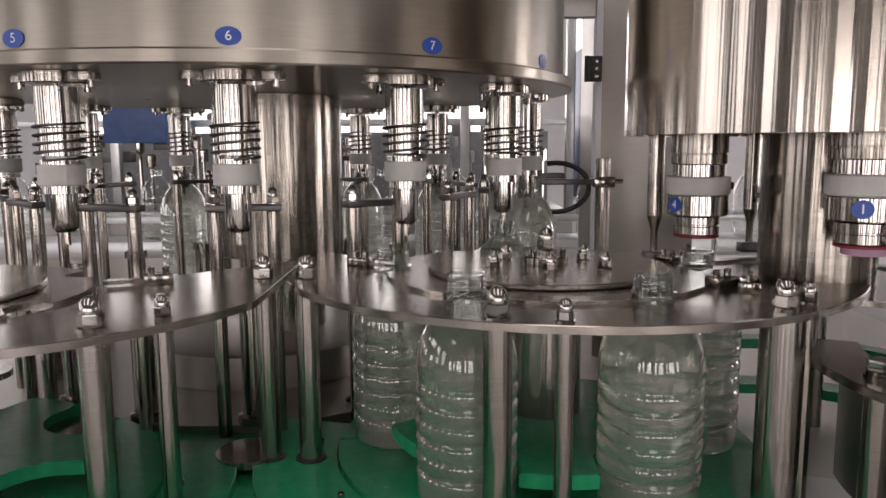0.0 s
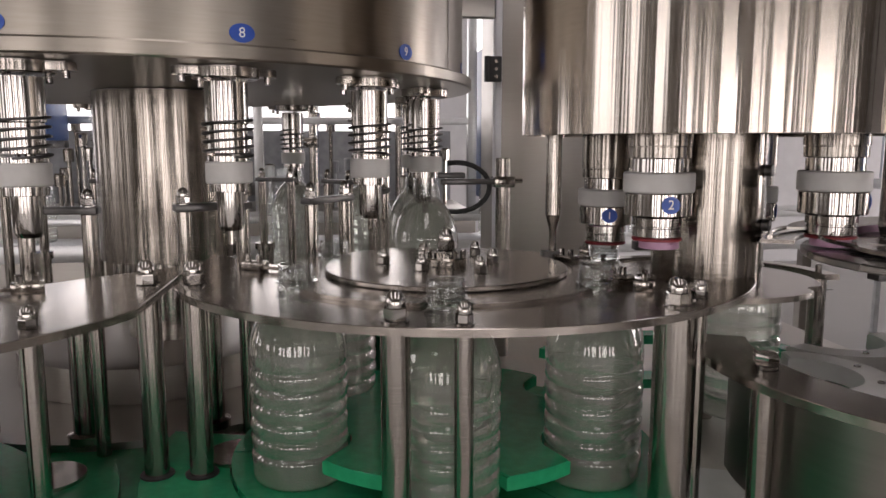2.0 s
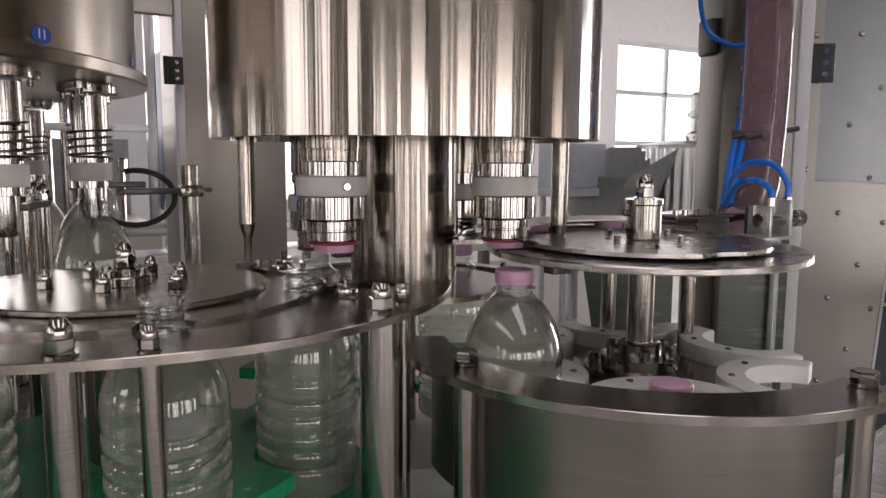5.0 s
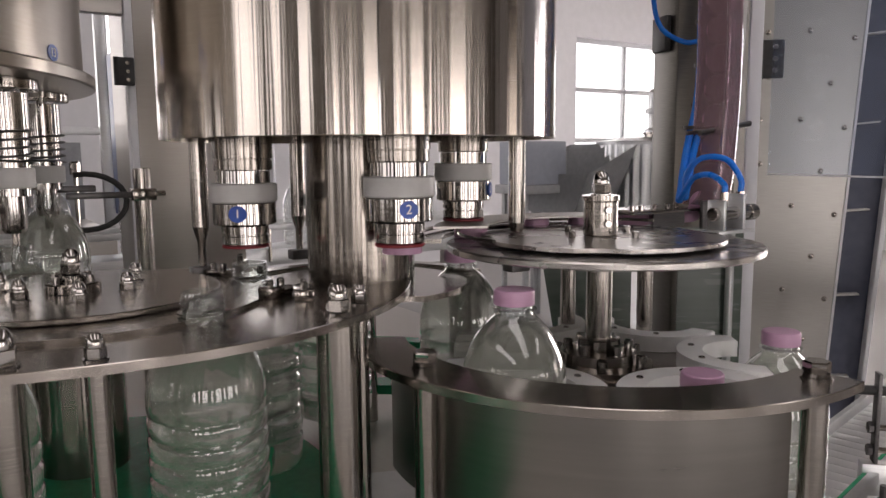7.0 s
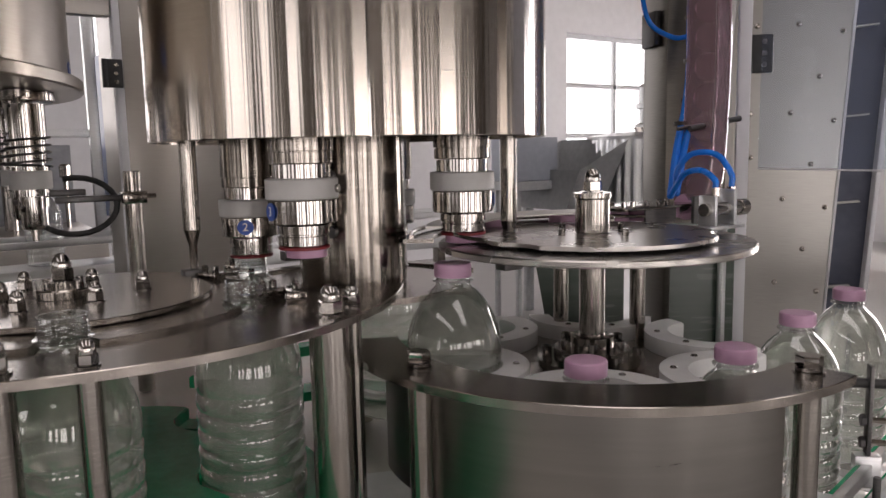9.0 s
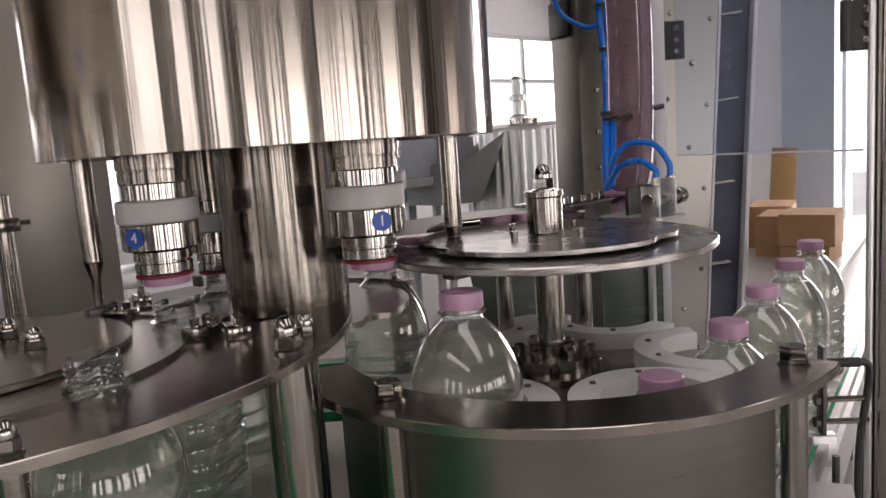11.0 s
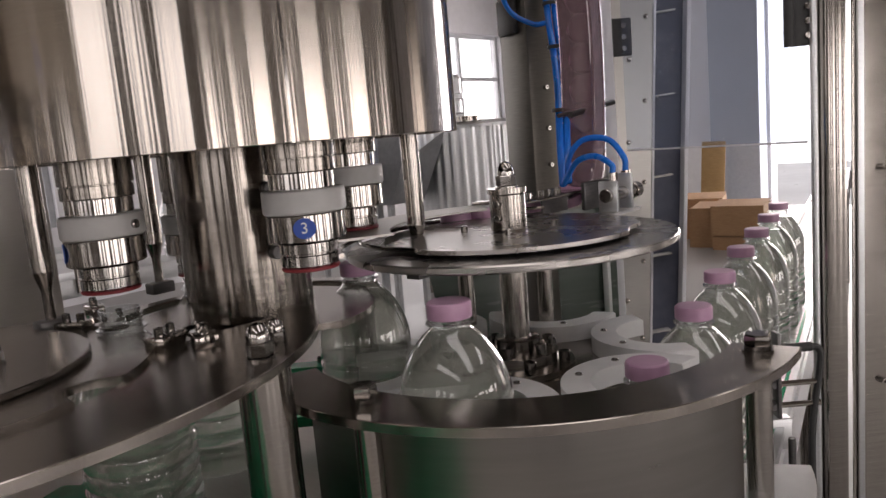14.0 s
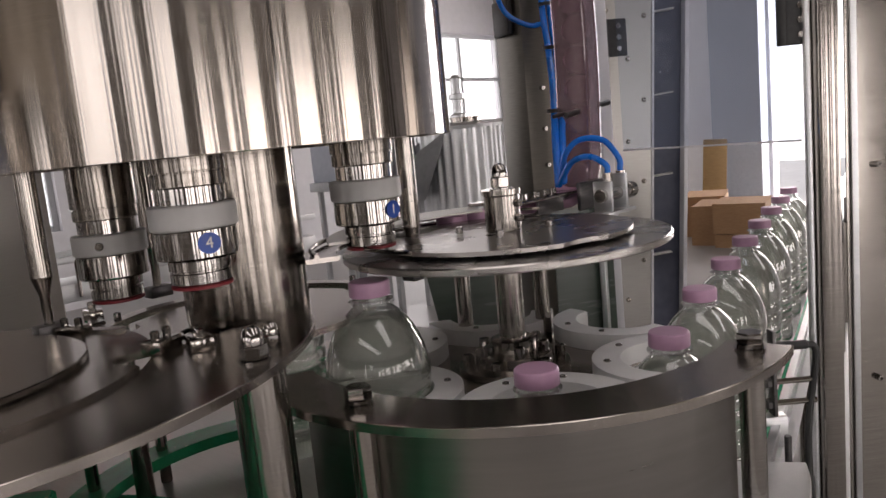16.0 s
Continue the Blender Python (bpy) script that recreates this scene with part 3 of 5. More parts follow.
def number_label(parent, text, m, w=0.0195, h=0.0138):
    """A blue oval with white figures."""
    bm = bmesh.new()
    vs = [bm.verts.new((w * math.cos(2 * math.pi * k / 28), h * math.sin(2 * math.pi * k / 28), 0)) for k in range(28)]
    f = bm.faces.new(vs)
    ex = bmesh.ops.extrude_face_region(bm, geom=[f])
    bmesh.ops.translate(bm, verts=[v for v in ex["geom"] if isinstance(v, bmesh.types.BMVert)], vec=(0, 0, 0.001))
    plate = part("number_label", bm, LABEL, parent, "blue oval number label", m)
    cu = bpy.data.curves.new("figures", "FONT")
    cu.body, cu.size, cu.align_x, cu.align_y, cu.extrude = text, h * 1.5, "CENTER", "CENTER", 0.0003
    cu.materials.append(WHITE)
    tx = new("figures", cu)
    tx.parent, tx.matrix_basis = plate, pose(0, 0, 0.0014)
    return plate


def spring(r, z0, z1, turns, wire=0.0022):
    n = int(turns * 20)
    return tube([(r * math.cos(2 * math.pi * k / 20), r * math.sin(2 * math.pi * k / 20), z0 + (z1 - z0) * k / n) for k in range(n + 1)], wire, 6)


filler = base("filler_carousel", FILL[0], FILL[1], 0)
part("tank_wall", lathe([(0.735, FZ + 0.026), (0.735, FZ + 0.75), (0.715, FZ + 0.75), (0.715, FZ + 0.026), (0.735, FZ + 0.026)], 160), TANK, filler, "brushed steel tank wall")
part("flange", lathe([(0.0, FZ), (0.753, FZ), (0.756, FZ + 0.003), (0.756, FZ + 0.021), (0.753, FZ + 0.024), (0.0, FZ + 0.024), (0.0, FZ)], 160), TANK, filler, "brushed steel tank floor with flange")
part("seam", box(0.7335, 0.7362, -0.002, 0.002, FZ + 0.026, FZ + 0.7), CHROME, filler, m=pose(0, 0, 0, 0, 0, 12))
part("lower_drum", lathe([(0, 0.986), (0.30, 0.986), (0.30, 1.06), (0.28, 1.065), (0, 1.065)], 96), SHEET, filler, "low steel drum")
part("turntable", lathe([(0.0, 0.97), (0.50, 0.97), (0.50, 0.985), (0.0, 0.985)], 96), SHEET, filler)
valve, PADS = None, []
for k in range(14):
    a = -28.5 - 360 / 14 * k
    m = pose(R_FILL * math.cos(radians(a)), R_FILL * math.sin(radians(a)), 0, 0, 0, a)
    holder = new("filling_valve")
    holder.parent, holder.matrix_basis = filler, m
    if valve is None:
        mount = lathe([(0, FZ - 0.0195), (0.050, FZ - 0.0195), (0.052, FZ - 0.0175), (0.052, FZ - 0.0015), (0, FZ - 0.0015)], 40)
        slab(arc(0.021, 0, 180, 8, 0, 0.062) + arc(0.021, 180, 360, 8, 0, -0.062), FZ - 0.0145, FZ - 0.002, mount)
        valve = [part("mount", mount, STEEL, holder),
                 part("barrel", lathe([(0, 1.50), (0.031, 1.50), (0.031, FZ - 0.09), (0.034, FZ - 0.088), (0.034, FZ - 0.024), (0, FZ - 0.024)], 40), CHROME, holder),
                 part("spring", spring(0.0385, 1.493, 1.557, 4.6), DARK, holder, "coil spring"),
                 part("collar", lathe([(0.0, 1.452), (0.0355, 1.452), (0.037, 1.454), (0.037, 1.484), (0.0355, 1.486), (0.0, 1.486)], 36), NYLON, holder, "white plastic collar"),
                 part("spring_seat", lathe([(0, 1.4865), (0.034, 1.4865), (0.034, 1.4945), (0, 1.4945)], 36), CHROME, holder),
                 part("lower_ring", lathe([(0, 1.438), (0.0305, 1.438), (0.0315, 1.439), (0.0315, 1.4515), (0, 1.4515)], 36), CHROME, holder),
                 part("nozzle", lathe([(0, 1.375), (0.015, 1.375), (0.0205, 1.382), (0.0215, 1.39), (0.0215, 1.438), (0, 1.438)], 32), CHROME, holder),
                 part("nozzle_tip", rod(0.006, 1.352, 1.375, 12), STEEL, holder)]
        screws = [again(SCREW, holder, pose(dx, dy, FZ - 0.0147, 180) if dx == 0 else pose(dx, dy, FZ - 0.0197, 180)) for dx, dy in ((0.0, 0.068), (0.0, -0.068), (-0.036, 0.03), (-0.036, -0.03))]
    else:
        for p in valve:
            again(p, holder, pose(0, 0, 0))
        for s in screws:
            o = again(s, holder, s.matrix_basis)
    lift = base("bottle_lift")
    lift.parent, lift.matrix_basis = filler, m
    for dy in (-0.05, 0.05):
        if k == 0:
            guide_rod = part("guide_rod", rod(0.0125, 0.985, 1.40, 20), STEEL, lift, m=pose(-0.105, dy, 0)) if dy < 0 else guide_rod
            if dy > 0:
                again(guide_rod, lift, pose(-0.105, dy, 0))
        else:
            again(guide_rod, lift, pose(-0.105, dy, 0))
    if k == 0:
        bridge = part("bridge", box(-0.118, -0.092, -0.066, 0.066, 1.40, 1.412, bevel=0.002), DARK, lift)
        pad = part("pad", lathe([(0, 0.85), (0.016, 0.85), (0.016, DECK - 0.014), (0.055, DECK - 0.014), (0.055, DECK - 0.002), (0, DECK - 0.002)], 32), STEEL, lift)
        PADS.append(pad)
        cylinder = part("lift_cylinder", lathe([(0, 0.9855), (0.034, 0.9855), (0.034, 1.0), (0.024, 1.004), (0.024, 1.20), (0.030, 1.203), (0.030, 1.222), (0, 1.224)], 28), STEEL, lift, "upright air cylinder", pose(-0.175, 0, 0))
        cap_nut = again(NUT_SMALL, lift, pose(-0.105, -0.05, 1.412))
        again(NUT_SMALL, lift, pose(-0.105, 0.05, 1.412))
    else:
        again(bridge, lift, pose(0, 0, 0))
        PADS.append(again(pad, lift, pose(0, 0, 0)))
        again(cylinder, lift, pose(-0.175, 0, 0))
        again(NUT_SMALL, lift, pose(-0.105, -0.05, 1.412)), again(NUT_SMALL, lift, pose(-0.105, 0.05, 1.412))
    an = radians(a + 0.3)
    plate_m = pose(0.7355 * math.cos(an), 0.7355 * math.sin(an), FZ + 0.0425, 0, 0, a + 0.3) @ pose(0, 0, 0, 90, 0, 90)
    number_label(filler, str((8 - k - 1) % 14 + 1), plate_m)
tagged(filler, "brushed stainless rotary filler with spring-loaded filling valves", "bottle filler")

pedestal = base("filler_column", -0.408, 1.87, 0)
part("column", lathe([(0, 1.25), (0.155, 1.25), (0.156, 1.252), (0.156, FZ - 0.003), (0, FZ - 0.003)], 72), COLUMN, pedestal, "thick round steel column")
part("lower_column", lathe([(0, 1.066), (0.105, 1.066), (0.105, 1.2495), (0, 1.2495)], 56), STEEL, pedestal)
tagged(pedestal, "thick round stainless column under the filler tank", "column")

# ---- capper ----
CZ = 1.527
cover = base("capper_cover", 0.618, 1.216, 0)
part("cover_shell", lathe([(0.317, CZ), (0.318, CZ + 0.001), (0.318, CZ + 0.85), (0.312, CZ + 0.85), (0.312, CZ), (0.317, CZ)], 160), DRUM, cover, "brushed steel drum-shaped shell")
part("seam", box(0.3165, 0.3192, -0.0015, 0.0015, CZ, CZ + 0.85), CHROME, cover, m=pose(0, 0, 0, 0, 0, -113))
part("cover_floor", lathe([(0, CZ + 0.09), (0.311, CZ + 0.09), (0.311, CZ + 0.095), (0, CZ + 0.095)], 96), DARK, cover)
tagged(cover, "brushed stainless drum-shaped cover of the capping machine", "machine cover")
for a, r in ((146, 0.27), (90, 0.27), (-24, 0.27)):
    leg = base("support_rod", CAPPER[0] + r * math.cos(radians(a)), CAPPER[1] + r * math.sin(radians(a)), 0)
    part("rod", lathe([(0, 1.385), (0.0145, 1.385), (0.0145, CZ + 0.089), (0, CZ + 0.089)], 28), STEEL, leg)
    part("taper", lathe([(0, 1.318), (0.007, 1.318), (0.007, 1.358), (0.0145, 1.3845), (0, 1.3845)], 28), STEEL, leg)
    part("foot_block", box(-0.02, 0.02, -0.014, 0.014, PLATE_Z + 0.001, 1.318, bevel=0.002), DARK, leg)
    tagged(leg, "turned steel support rod with tapered foot", "support rod", "capper support rods")

turret = base("capping_turret", CAPPER[0], CAPPER[1], 0)
part("column", lathe([(0, 1.292), (0.088, 1.292), (0.0895, 1.294), (0.0895, CZ + 0.088), (0, CZ + 0.088)], 72), COLUMN, turret, "thick brushed steel column")
part("neck_star", slab(pocket_outline(0.178, R_CAP, 0.029, 4), 1.281, 1.290), PLATE, turret, "steel star with neck pockets")
HEADS = []
for k in range(4):
    a = 174.7 + 90 * k
    hd = new("capping_head")
    hd.parent = turret
    hd.matrix_basis = pose(R_CAP * math.cos(radians(a)), R_CAP * math.sin(radians(a)), 0)
    HEADS.append((hd, hd.matrix_basis.copy()))
    if k == 0:
        pieces = [part("spindle", lathe([(0, 1.488), (0.043, 1.488), (0.0445, 1.4895), (0.0445, 1.504), (0.0425, 1.5045), (0.0425, 1.506), (0.0458, 1.5065), (0.0458, CZ + 0.066), (0, CZ + 0.066)], 40), COLUMN, hd),
                  part("shoulder", lathe([(0, 1.4685), (0.041, 1.4685), (0.041, 1.4875), (0, 1.4875)], 40), CHROME, hd),
                  part("collar", lathe([(0, 1.439), (0.050, 1.439), (0.0515, 1.441), (0.0515, 1.466), (0.050, 1.468), (0, 1.468)], 48), NYLON, hd, "white plastic collar"),
                  part("barrel", lathe([(0, 1.404), (0.0465, 1.404), (0.0485, 1.406), (0.0485, 1.437), (0.047, 1.4385), (0, 1.4385)], 48), CHROME, hd),
                  part("chuck", lathe([(0, 1.372), (0.034, 1.372), (0.036, 1.374), (0.036, 1.386), (0.0335, 1.387), (0.0335, 1.389), (0.0365, 1.39), (0.0365, 1.4015), (0.031, 1.4025), (0.031, 1.4038), (0, 1.4038)], 40), CHROME, hd),
                  part("seal", lathe([(0.026, 1.3675), (0.0355, 1.3675), (0.0365, 1.3685), (0.0365, 1.371), (0.0355, 1.3718), (0.026, 1.3718), (0.026, 1.3675)], 40), RED, hd, "dark red sealing ring"),
                  part("set_screw", rod(0.006, 0.0505, 0.056, 12), CHROME, hd, m=pose(0, 0, 1.453, 0, 90, 40))]
    else:
        for p in pieces:
            again(p, hd, p.matrix_basis)
    number_label(hd, str(k or 4), pose(0, -0.0487, 1.4225, 90, 0, 0), 0.0135, 0.0125)
for z in (1.385, 1.472):
    part("column_bolt", rod(0.0095, 0.089, 0.101, 16), DARK, turret, "dark bolt head", pose(0, 0, z, 0, 90, 85.8))
tagged(turret, "stainless capping turret with four spinning capping heads", "capping machine")

# guide plate behind the capper
back = base("guide_plate")
part("plate", ring_plate(CAPPER[0], CAPPER[1], 0.235, 0.208, -5, 145, 1.283, 1.293), PLATE, back)
for a in (5, 60, 120):
    part("post", rod(0.015, DECK - 0.035, 1.283, 24, x=CAPPER[0] + 0.222 * math.cos(radians(a)), y=CAPPER[1] + 0.222 * math.sin(radians(a))), STEEL, back)
    again(SCREW, back, pose(CAPPER[0] + 0.222 * math.cos(radians(a)), CAPPER[1] + 0.222 * math.sin(radians(a)), 1.293))
tagged(back, "curved steel neck guide behind the capping turret", "guide plate")
# ---- discharge station ----
DZ = 1.214
ex = base("discharge_guide")
part("guide_ring", ring_plate(EXIT[0], EXIT[1], 0.412, 0.326, 156, 278, DZ - 0.012, DZ), PLATE, ex, "curved steel top ring")
part("guide_wall", lathe([(0.352, 1.02), (0.356, 1.02), (0.356, DZ - 0.0125), (0.352, DZ - 0.0125), (0.352, 1.02)], 60, x=EXIT[0], y=EXIT[1], a0=164, a1=268), GUIDE, ex, "curved sheet steel wall")
part("lower_plate", ring_plate(EXIT[0], EXIT[1], 0.425, 0.30, 158, 296, 0.985, 0.995), ALU, ex, "flat bright lower plate")
for a in (185.7, 273.4):
    x, y = EXIT[0] + 0.366 * math.cos(radians(a)), EXIT[1] + 0.366 * math.sin(radians(a))
    part("post", rod(0.0165, 0.995, DZ - 0.0122, 28, x=x, y=y), STEEL, ex)
    again(BOLT, ex, pose(x, y, DZ, 0, 0, 10))
tagged(ex, "curved stainless discharge guide with top ring and bolted posts", "bottle guide")

wheel = base("discharge_star", EXIT[0], EXIT[1], 0)
part("shaft", rod(0.0215, 1.02, 1.36, 36), STEEL, wheel)
part("hub_flange", lathe([(0, 1.1475), (0.088, 1.1475), (0.089, 1.149), (0.089, 1.158), (0.064, 1.1595), (0.063, 1.176), (0.036, 1.178), (0.036, 1.196), (0.030, 1.198), (0, 1.198)], 48), STEEL, wheel)
for k in range(6):
    a = radians(60 * k + 15)
    for r in (0.050, 0.075):
        part("standing_screw", socket_screw(0.0085, 0.017), CHROME, wheel, m=pose(r * math.cos(a + (r - 0.05) * 20), r * math.sin(a + (r - 0.05) * 20), 1.1765 if r < 0.06 else 1.1595))
part("spider_plate", slab(pocket_outline(0.205, R_EXIT, 0.088, 6, phase=14.5), 1.139, 1.147), PLATE, wheel, "thin steel spider plate")
crescent = None
for k in range(6):
    m = pose(0, 0, 0, 0, 0, 14.5 + 60 * k)
    if crescent is None:
        rim = []
        for k2 in range(41):
            t = radians(92 + 176 * k2 / 40)
            d = 0.120
            while abs(d * math.sin(t)) > math.tan(radians(29.2)) * (R_EXIT + d * math.cos(t)) and d > 0.08:
                d -= 0.0005
            rim.append((R_EXIT + d * math.cos(t), d * math.sin(t)))
        crescent = part("bottle_crescent", slab(rim + arc(0.0785, 268, 92, 36, R_EXIT), 1.1475, 1.176, bevel=0.002), PETAL, wheel, "thick white plastic crescent that holds a bottle", m)
    else:
        again(crescent, wheel, m)
    for d in (-24, 24):
        again(SCREW, wheel, m @ pose(R_EXIT - 0.099 * math.cos(radians(d)), 0.099 * math.sin(radians(d)), 1.1675))
part("lower_star", slab(pocket_outline(0.215, R_EXIT, 0.080, 6, phase=14.5), 1.03, 1.05, bevel=0.003), GREEN, wheel, "green plastic star")
tagged(wheel, "discharge star wheel with white plastic segments on a steel shaft", "star wheel")

capdisc = base("cap_feed_disc", EXIT[0], EXIT[1], 0)
part("cap_disc", slab(pocket_outline(0.197, 0.275, 0.090, 3, phase=40), 1.363, 1.369), TABLE, capdisc, "scalloped steel disc")
part("hub_block", lathe([(0, 1.3695), (0.027, 1.3695), (0.028, 1.371), (0.028, 1.424), (0.027, 1.426), (0.0305, 1.4265), (0.0305, 1.4345), (0, 1.4345)], 40), STEEL, capdisc)
again(NUT, capdisc, pose(0, 0, 1.4345))
for a in (60, 150, 240, 330):
    again(SCREW, capdisc, pose(0.07 * math.cos(radians(a)), 0.07 * math.sin(radians(a)), 1.369))
for z in (1.39, 1.412):
    part("grub_screw", rod(0.006, 0.027, 0.036, 12), CHROME, capdisc, m=pose(0, 0, z, 0, 90, -60))
tagged(capdisc, "scalloped steel cap feeding disc with a turned hub", "cap feeder")
captable = base("cap_feed_table")
part("table_plate", lathe([(0.03, 1.347), (0.252, 1.347), (0.254, 1.349), (0.254, 1.356), (0.252, 1.358), (0.03, 1.358), (0.03, 1.347)], 128, x=EXIT[0], y=EXIT[1]), TABLE, captable, "round steel plate with turned edge")
for a in (20, 62):
    part("post", rod(0.0145, 0.965, 1.3468, 24, x=EXIT[0] + 0.20 * math.cos(radians(a)), y=EXIT[1] + 0.20 * math.sin(radians(a))), STEEL, captable)
part("cap_rail", tube(smooth_path([(EXIT[0] + 0.235 * math.cos(radians(a)), EXIT[1] + 0.235 * math.sin(radians(a)), 1.376) for a in range(20, 200, 15)], 4), 0.003, 8), CHROME, captable)
part("cap_rail", tube(smooth_path([(EXIT[0] + 0.30 * math.cos(radians(a)), EXIT[1] + 0.30 * math.sin(radians(a)), 1.372) for a in range(35, 165, 15)], 4), 0.004, 8), STEEL, captable)
part("rail_arm", ring_plate(EXIT[0], EXIT[1], 0.312, 0.262, 40, 150, 1.359, 1.366), STEEL, captable)
part("cap_cover", ring_plate(EXIT[0], EXIT[1], 0.275, 0.185, 48, 150, 1.3825, 1.386), SATIN, captable, "thin steel cover strip over the caps")
tagged(captable, "round steel cap feeding table with wire rails", "cap feeder")

# ---- bottles and caps ----
def bottle_profile(inset=0.0):
    """Outline of the five litre bottle from its foot to its neck ring."""
    pts = [(0.0, 0.006), (0.045, 0.004), (0.062, 0.0), (0.070, 0.004), (0.0735, 0.012), (0.0740, 0.022)]
    z = 0.032
    for k in range(6):
        d = 0.0026 if k % 2 else 0.0034
        pts += [(0.0738, z), (0.0747, z + 0.005), (0.0748, z + 0.011), (0.0741, z + 0.0165), (0.0746 - d * 0.75, z + 0.0192), (0.0744 - d, z + 0.0209), (0.0746 - d * 0.75, z + 0.0226)]
        z += 0.026
    pts += [(0.0742, z), (0.0746, 0.198), (0.0742, 0.210), (0.0725, 0.224), (0.0690, 0.238), (0.0635, 0.253), (0.0560, 0.268), (0.0470, 0.281), (0.0380, 0.291), (0.0300, 0.298), (0.0265, 0.302)]
    return [(max(r - inset, 0), h + (inset if h < 0.01 else 0)) for r, h in pts]


NECK_PROFILE = [(0.0265, 0.302), (0.0262, 0.307), (0.0315, 0.3075), (0.0315, 0.3095), (0.0262, 0.310), (0.0262, 0.3135), (0.0280, 0.3145), (0.0262, 0.3165), (0.0262, 0.319), (0.0280, 0.320),
                (0.0262, 0.322), (0.0262, 0.3245), (0.0280, 0.3255), (0.0262, 0.3275), (0.0262, 0.334), (0.0258, 0.335), (0.0242, 0.335), (0.0240, 0.303)]


def make_bottle():
    top = base("water_bottle")
    part("shell", lathe(bottle_profile() + NECK_PROFILE[1:], 56), PET, top, angle=60)
    prof = [p for p in bottle_profile(0.0012) if p[1] < 0.289]
    part("water", lathe(prof + [(0.0375, 0.2892), (0.0, 0.2892)], 56), WATER, top, "clear water filled to the shoulder", angle=60)
    return tagged(top, "clear ribbed plastic bottle full of water", "bottle", "bottles on the line")


def make_cap():
    bm = bmesh.new()
    prof = [(0, 0.0), (0.0255, 0.0), (0.0285, 0.0), (0.0290, 0.001), (0.0290, 0.017), (0.0282, 0.0195), (0.0265, 0.021), (0, 0.0214)]
    n = 72
    rings = []
    for r, z in prof[1:-1]:
        ring = []
        for k in range(n):
            rr = r - (0.0006 if (k % 2 and 0.0008 < z < 0.018) else 0)
            ring.append(bm.verts.new((rr * math.cos(2 * math.pi * k / n), rr * math.sin(2 * math.pi * k / n), z)))
        rings.append(ring)
    for a, b in zip(rings, rings[1:]):
        for k in range(n):
            bm.faces.new((a[k], a[(k + 1) % n], b[(k + 1) % n], b[k]))
    bm.faces.new(rings[-1])
    bm.faces.new(rings[0][::-1])
    return tagged(part("screw_cap", bm, PINK), "ribbed pink plastic screw cap", "cap", "bottle caps")


def blend(p, q, w):
    w = max(0.0, min(1.0, w))
    w = w * w * (3 - 2 * w)
    return p.lerp(q, w)


def on(c, r, a, z):
    return Vector((c[0] + r * math.cos(radians(a)), c[1] + r * math.sin(radians(a)), z))


BELT = Vector((0.978, 0.2055, 0))


def ease(w):
    w = max(0.0, min(1.0, w))
    return w * w * (3 - 2 * w)


def fill_lift(u):
    """How high the filler lifts a bottle against its valve."""
    u = (u + 600) % 840 - 600
    return 0.095 * ease((u + 570) / 60) * (1 - ease((u - 78) / 56))


def fill_place(u):
    return on(FILL, R_FILL, -39.2 + (142 - u) / 60 * 25.714, DECK + fill_lift(u))


def star_place(u):
    return on(STAR, R_STAR, u, DECK)


def cap_place(u, z=DECK):
    return on(CAPPER, R_CAP, 174.7 - (u - 354.7) * 1.5, z)


def exit_place(u):
    a = 159.7 + (u - 496.2) if u < 590 else 253.5 + (u - 590) * 0.7676
    a += 2.5 * (ease((u - 500) / 12) - ease((u - 518) / 12)) - 4.5 * (ease((u - 526) / 16) - ease((u - 556) / 18))
    w = max(0.0, min(1.0, (a - 184) / 52))
    v = max(0.0, min(1.0, (a - 258) / 22))
    return on(EXIT, R_EXIT, a, DECK - (DROP + 0.020) * w * w * (3 - 2 * w) + 0.020 * v)


def belt_place(u):
    return on(EXIT, R_EXIT, 281.9, DECK - DROP) + BELT * ((u - 627.0) * 0.00465) + Vector((-BELT.y, BELT.x, 0)) * 0.010 * ease((u - 627.0) / 60)


def bottle_place(u):
    """Where a bottle stands; u is its way in degrees of star wheel turn."""
    if u < 156:
        return blend(fill_place(u), star_place(u), (u - 112) / 44)
    if u < 374:
        return blend(star_place(u), cap_place(u), (u - 336) / 38)
    if u < 512:
        return blend(cap_place(u), exit_place(u), (u - 464) / 48)
    if u < 627.0:
        return exit_place(u)
    return belt_place(u)


CHUTE_LINE = smooth_path([(1.033, 1.170, 1.3595), (1.140, 1.150, 1.3600), (1.250, 1.122, 1.362), (1.330, 1.100, 1.374), (1.364, 1.090, 1.42), (1.374, 1.086, 1.52), (1.384, 1.088, 1.70), (1.393, 1.100, 1.90), (1.406, 1.115, 2.20), (1.417, 1.13, 2.6)], 10)


def along(line, s):
    for a, b in zip(line, line[1:]):
        d = (b - a).length
        if s <= d:
            return a.lerp(b, s / d), (b - a).normalized()
        s -= d
    return line[-1] + (line[-1] - line[-2]).normalized() * s, (line[-1] - line[-2]).normalized()


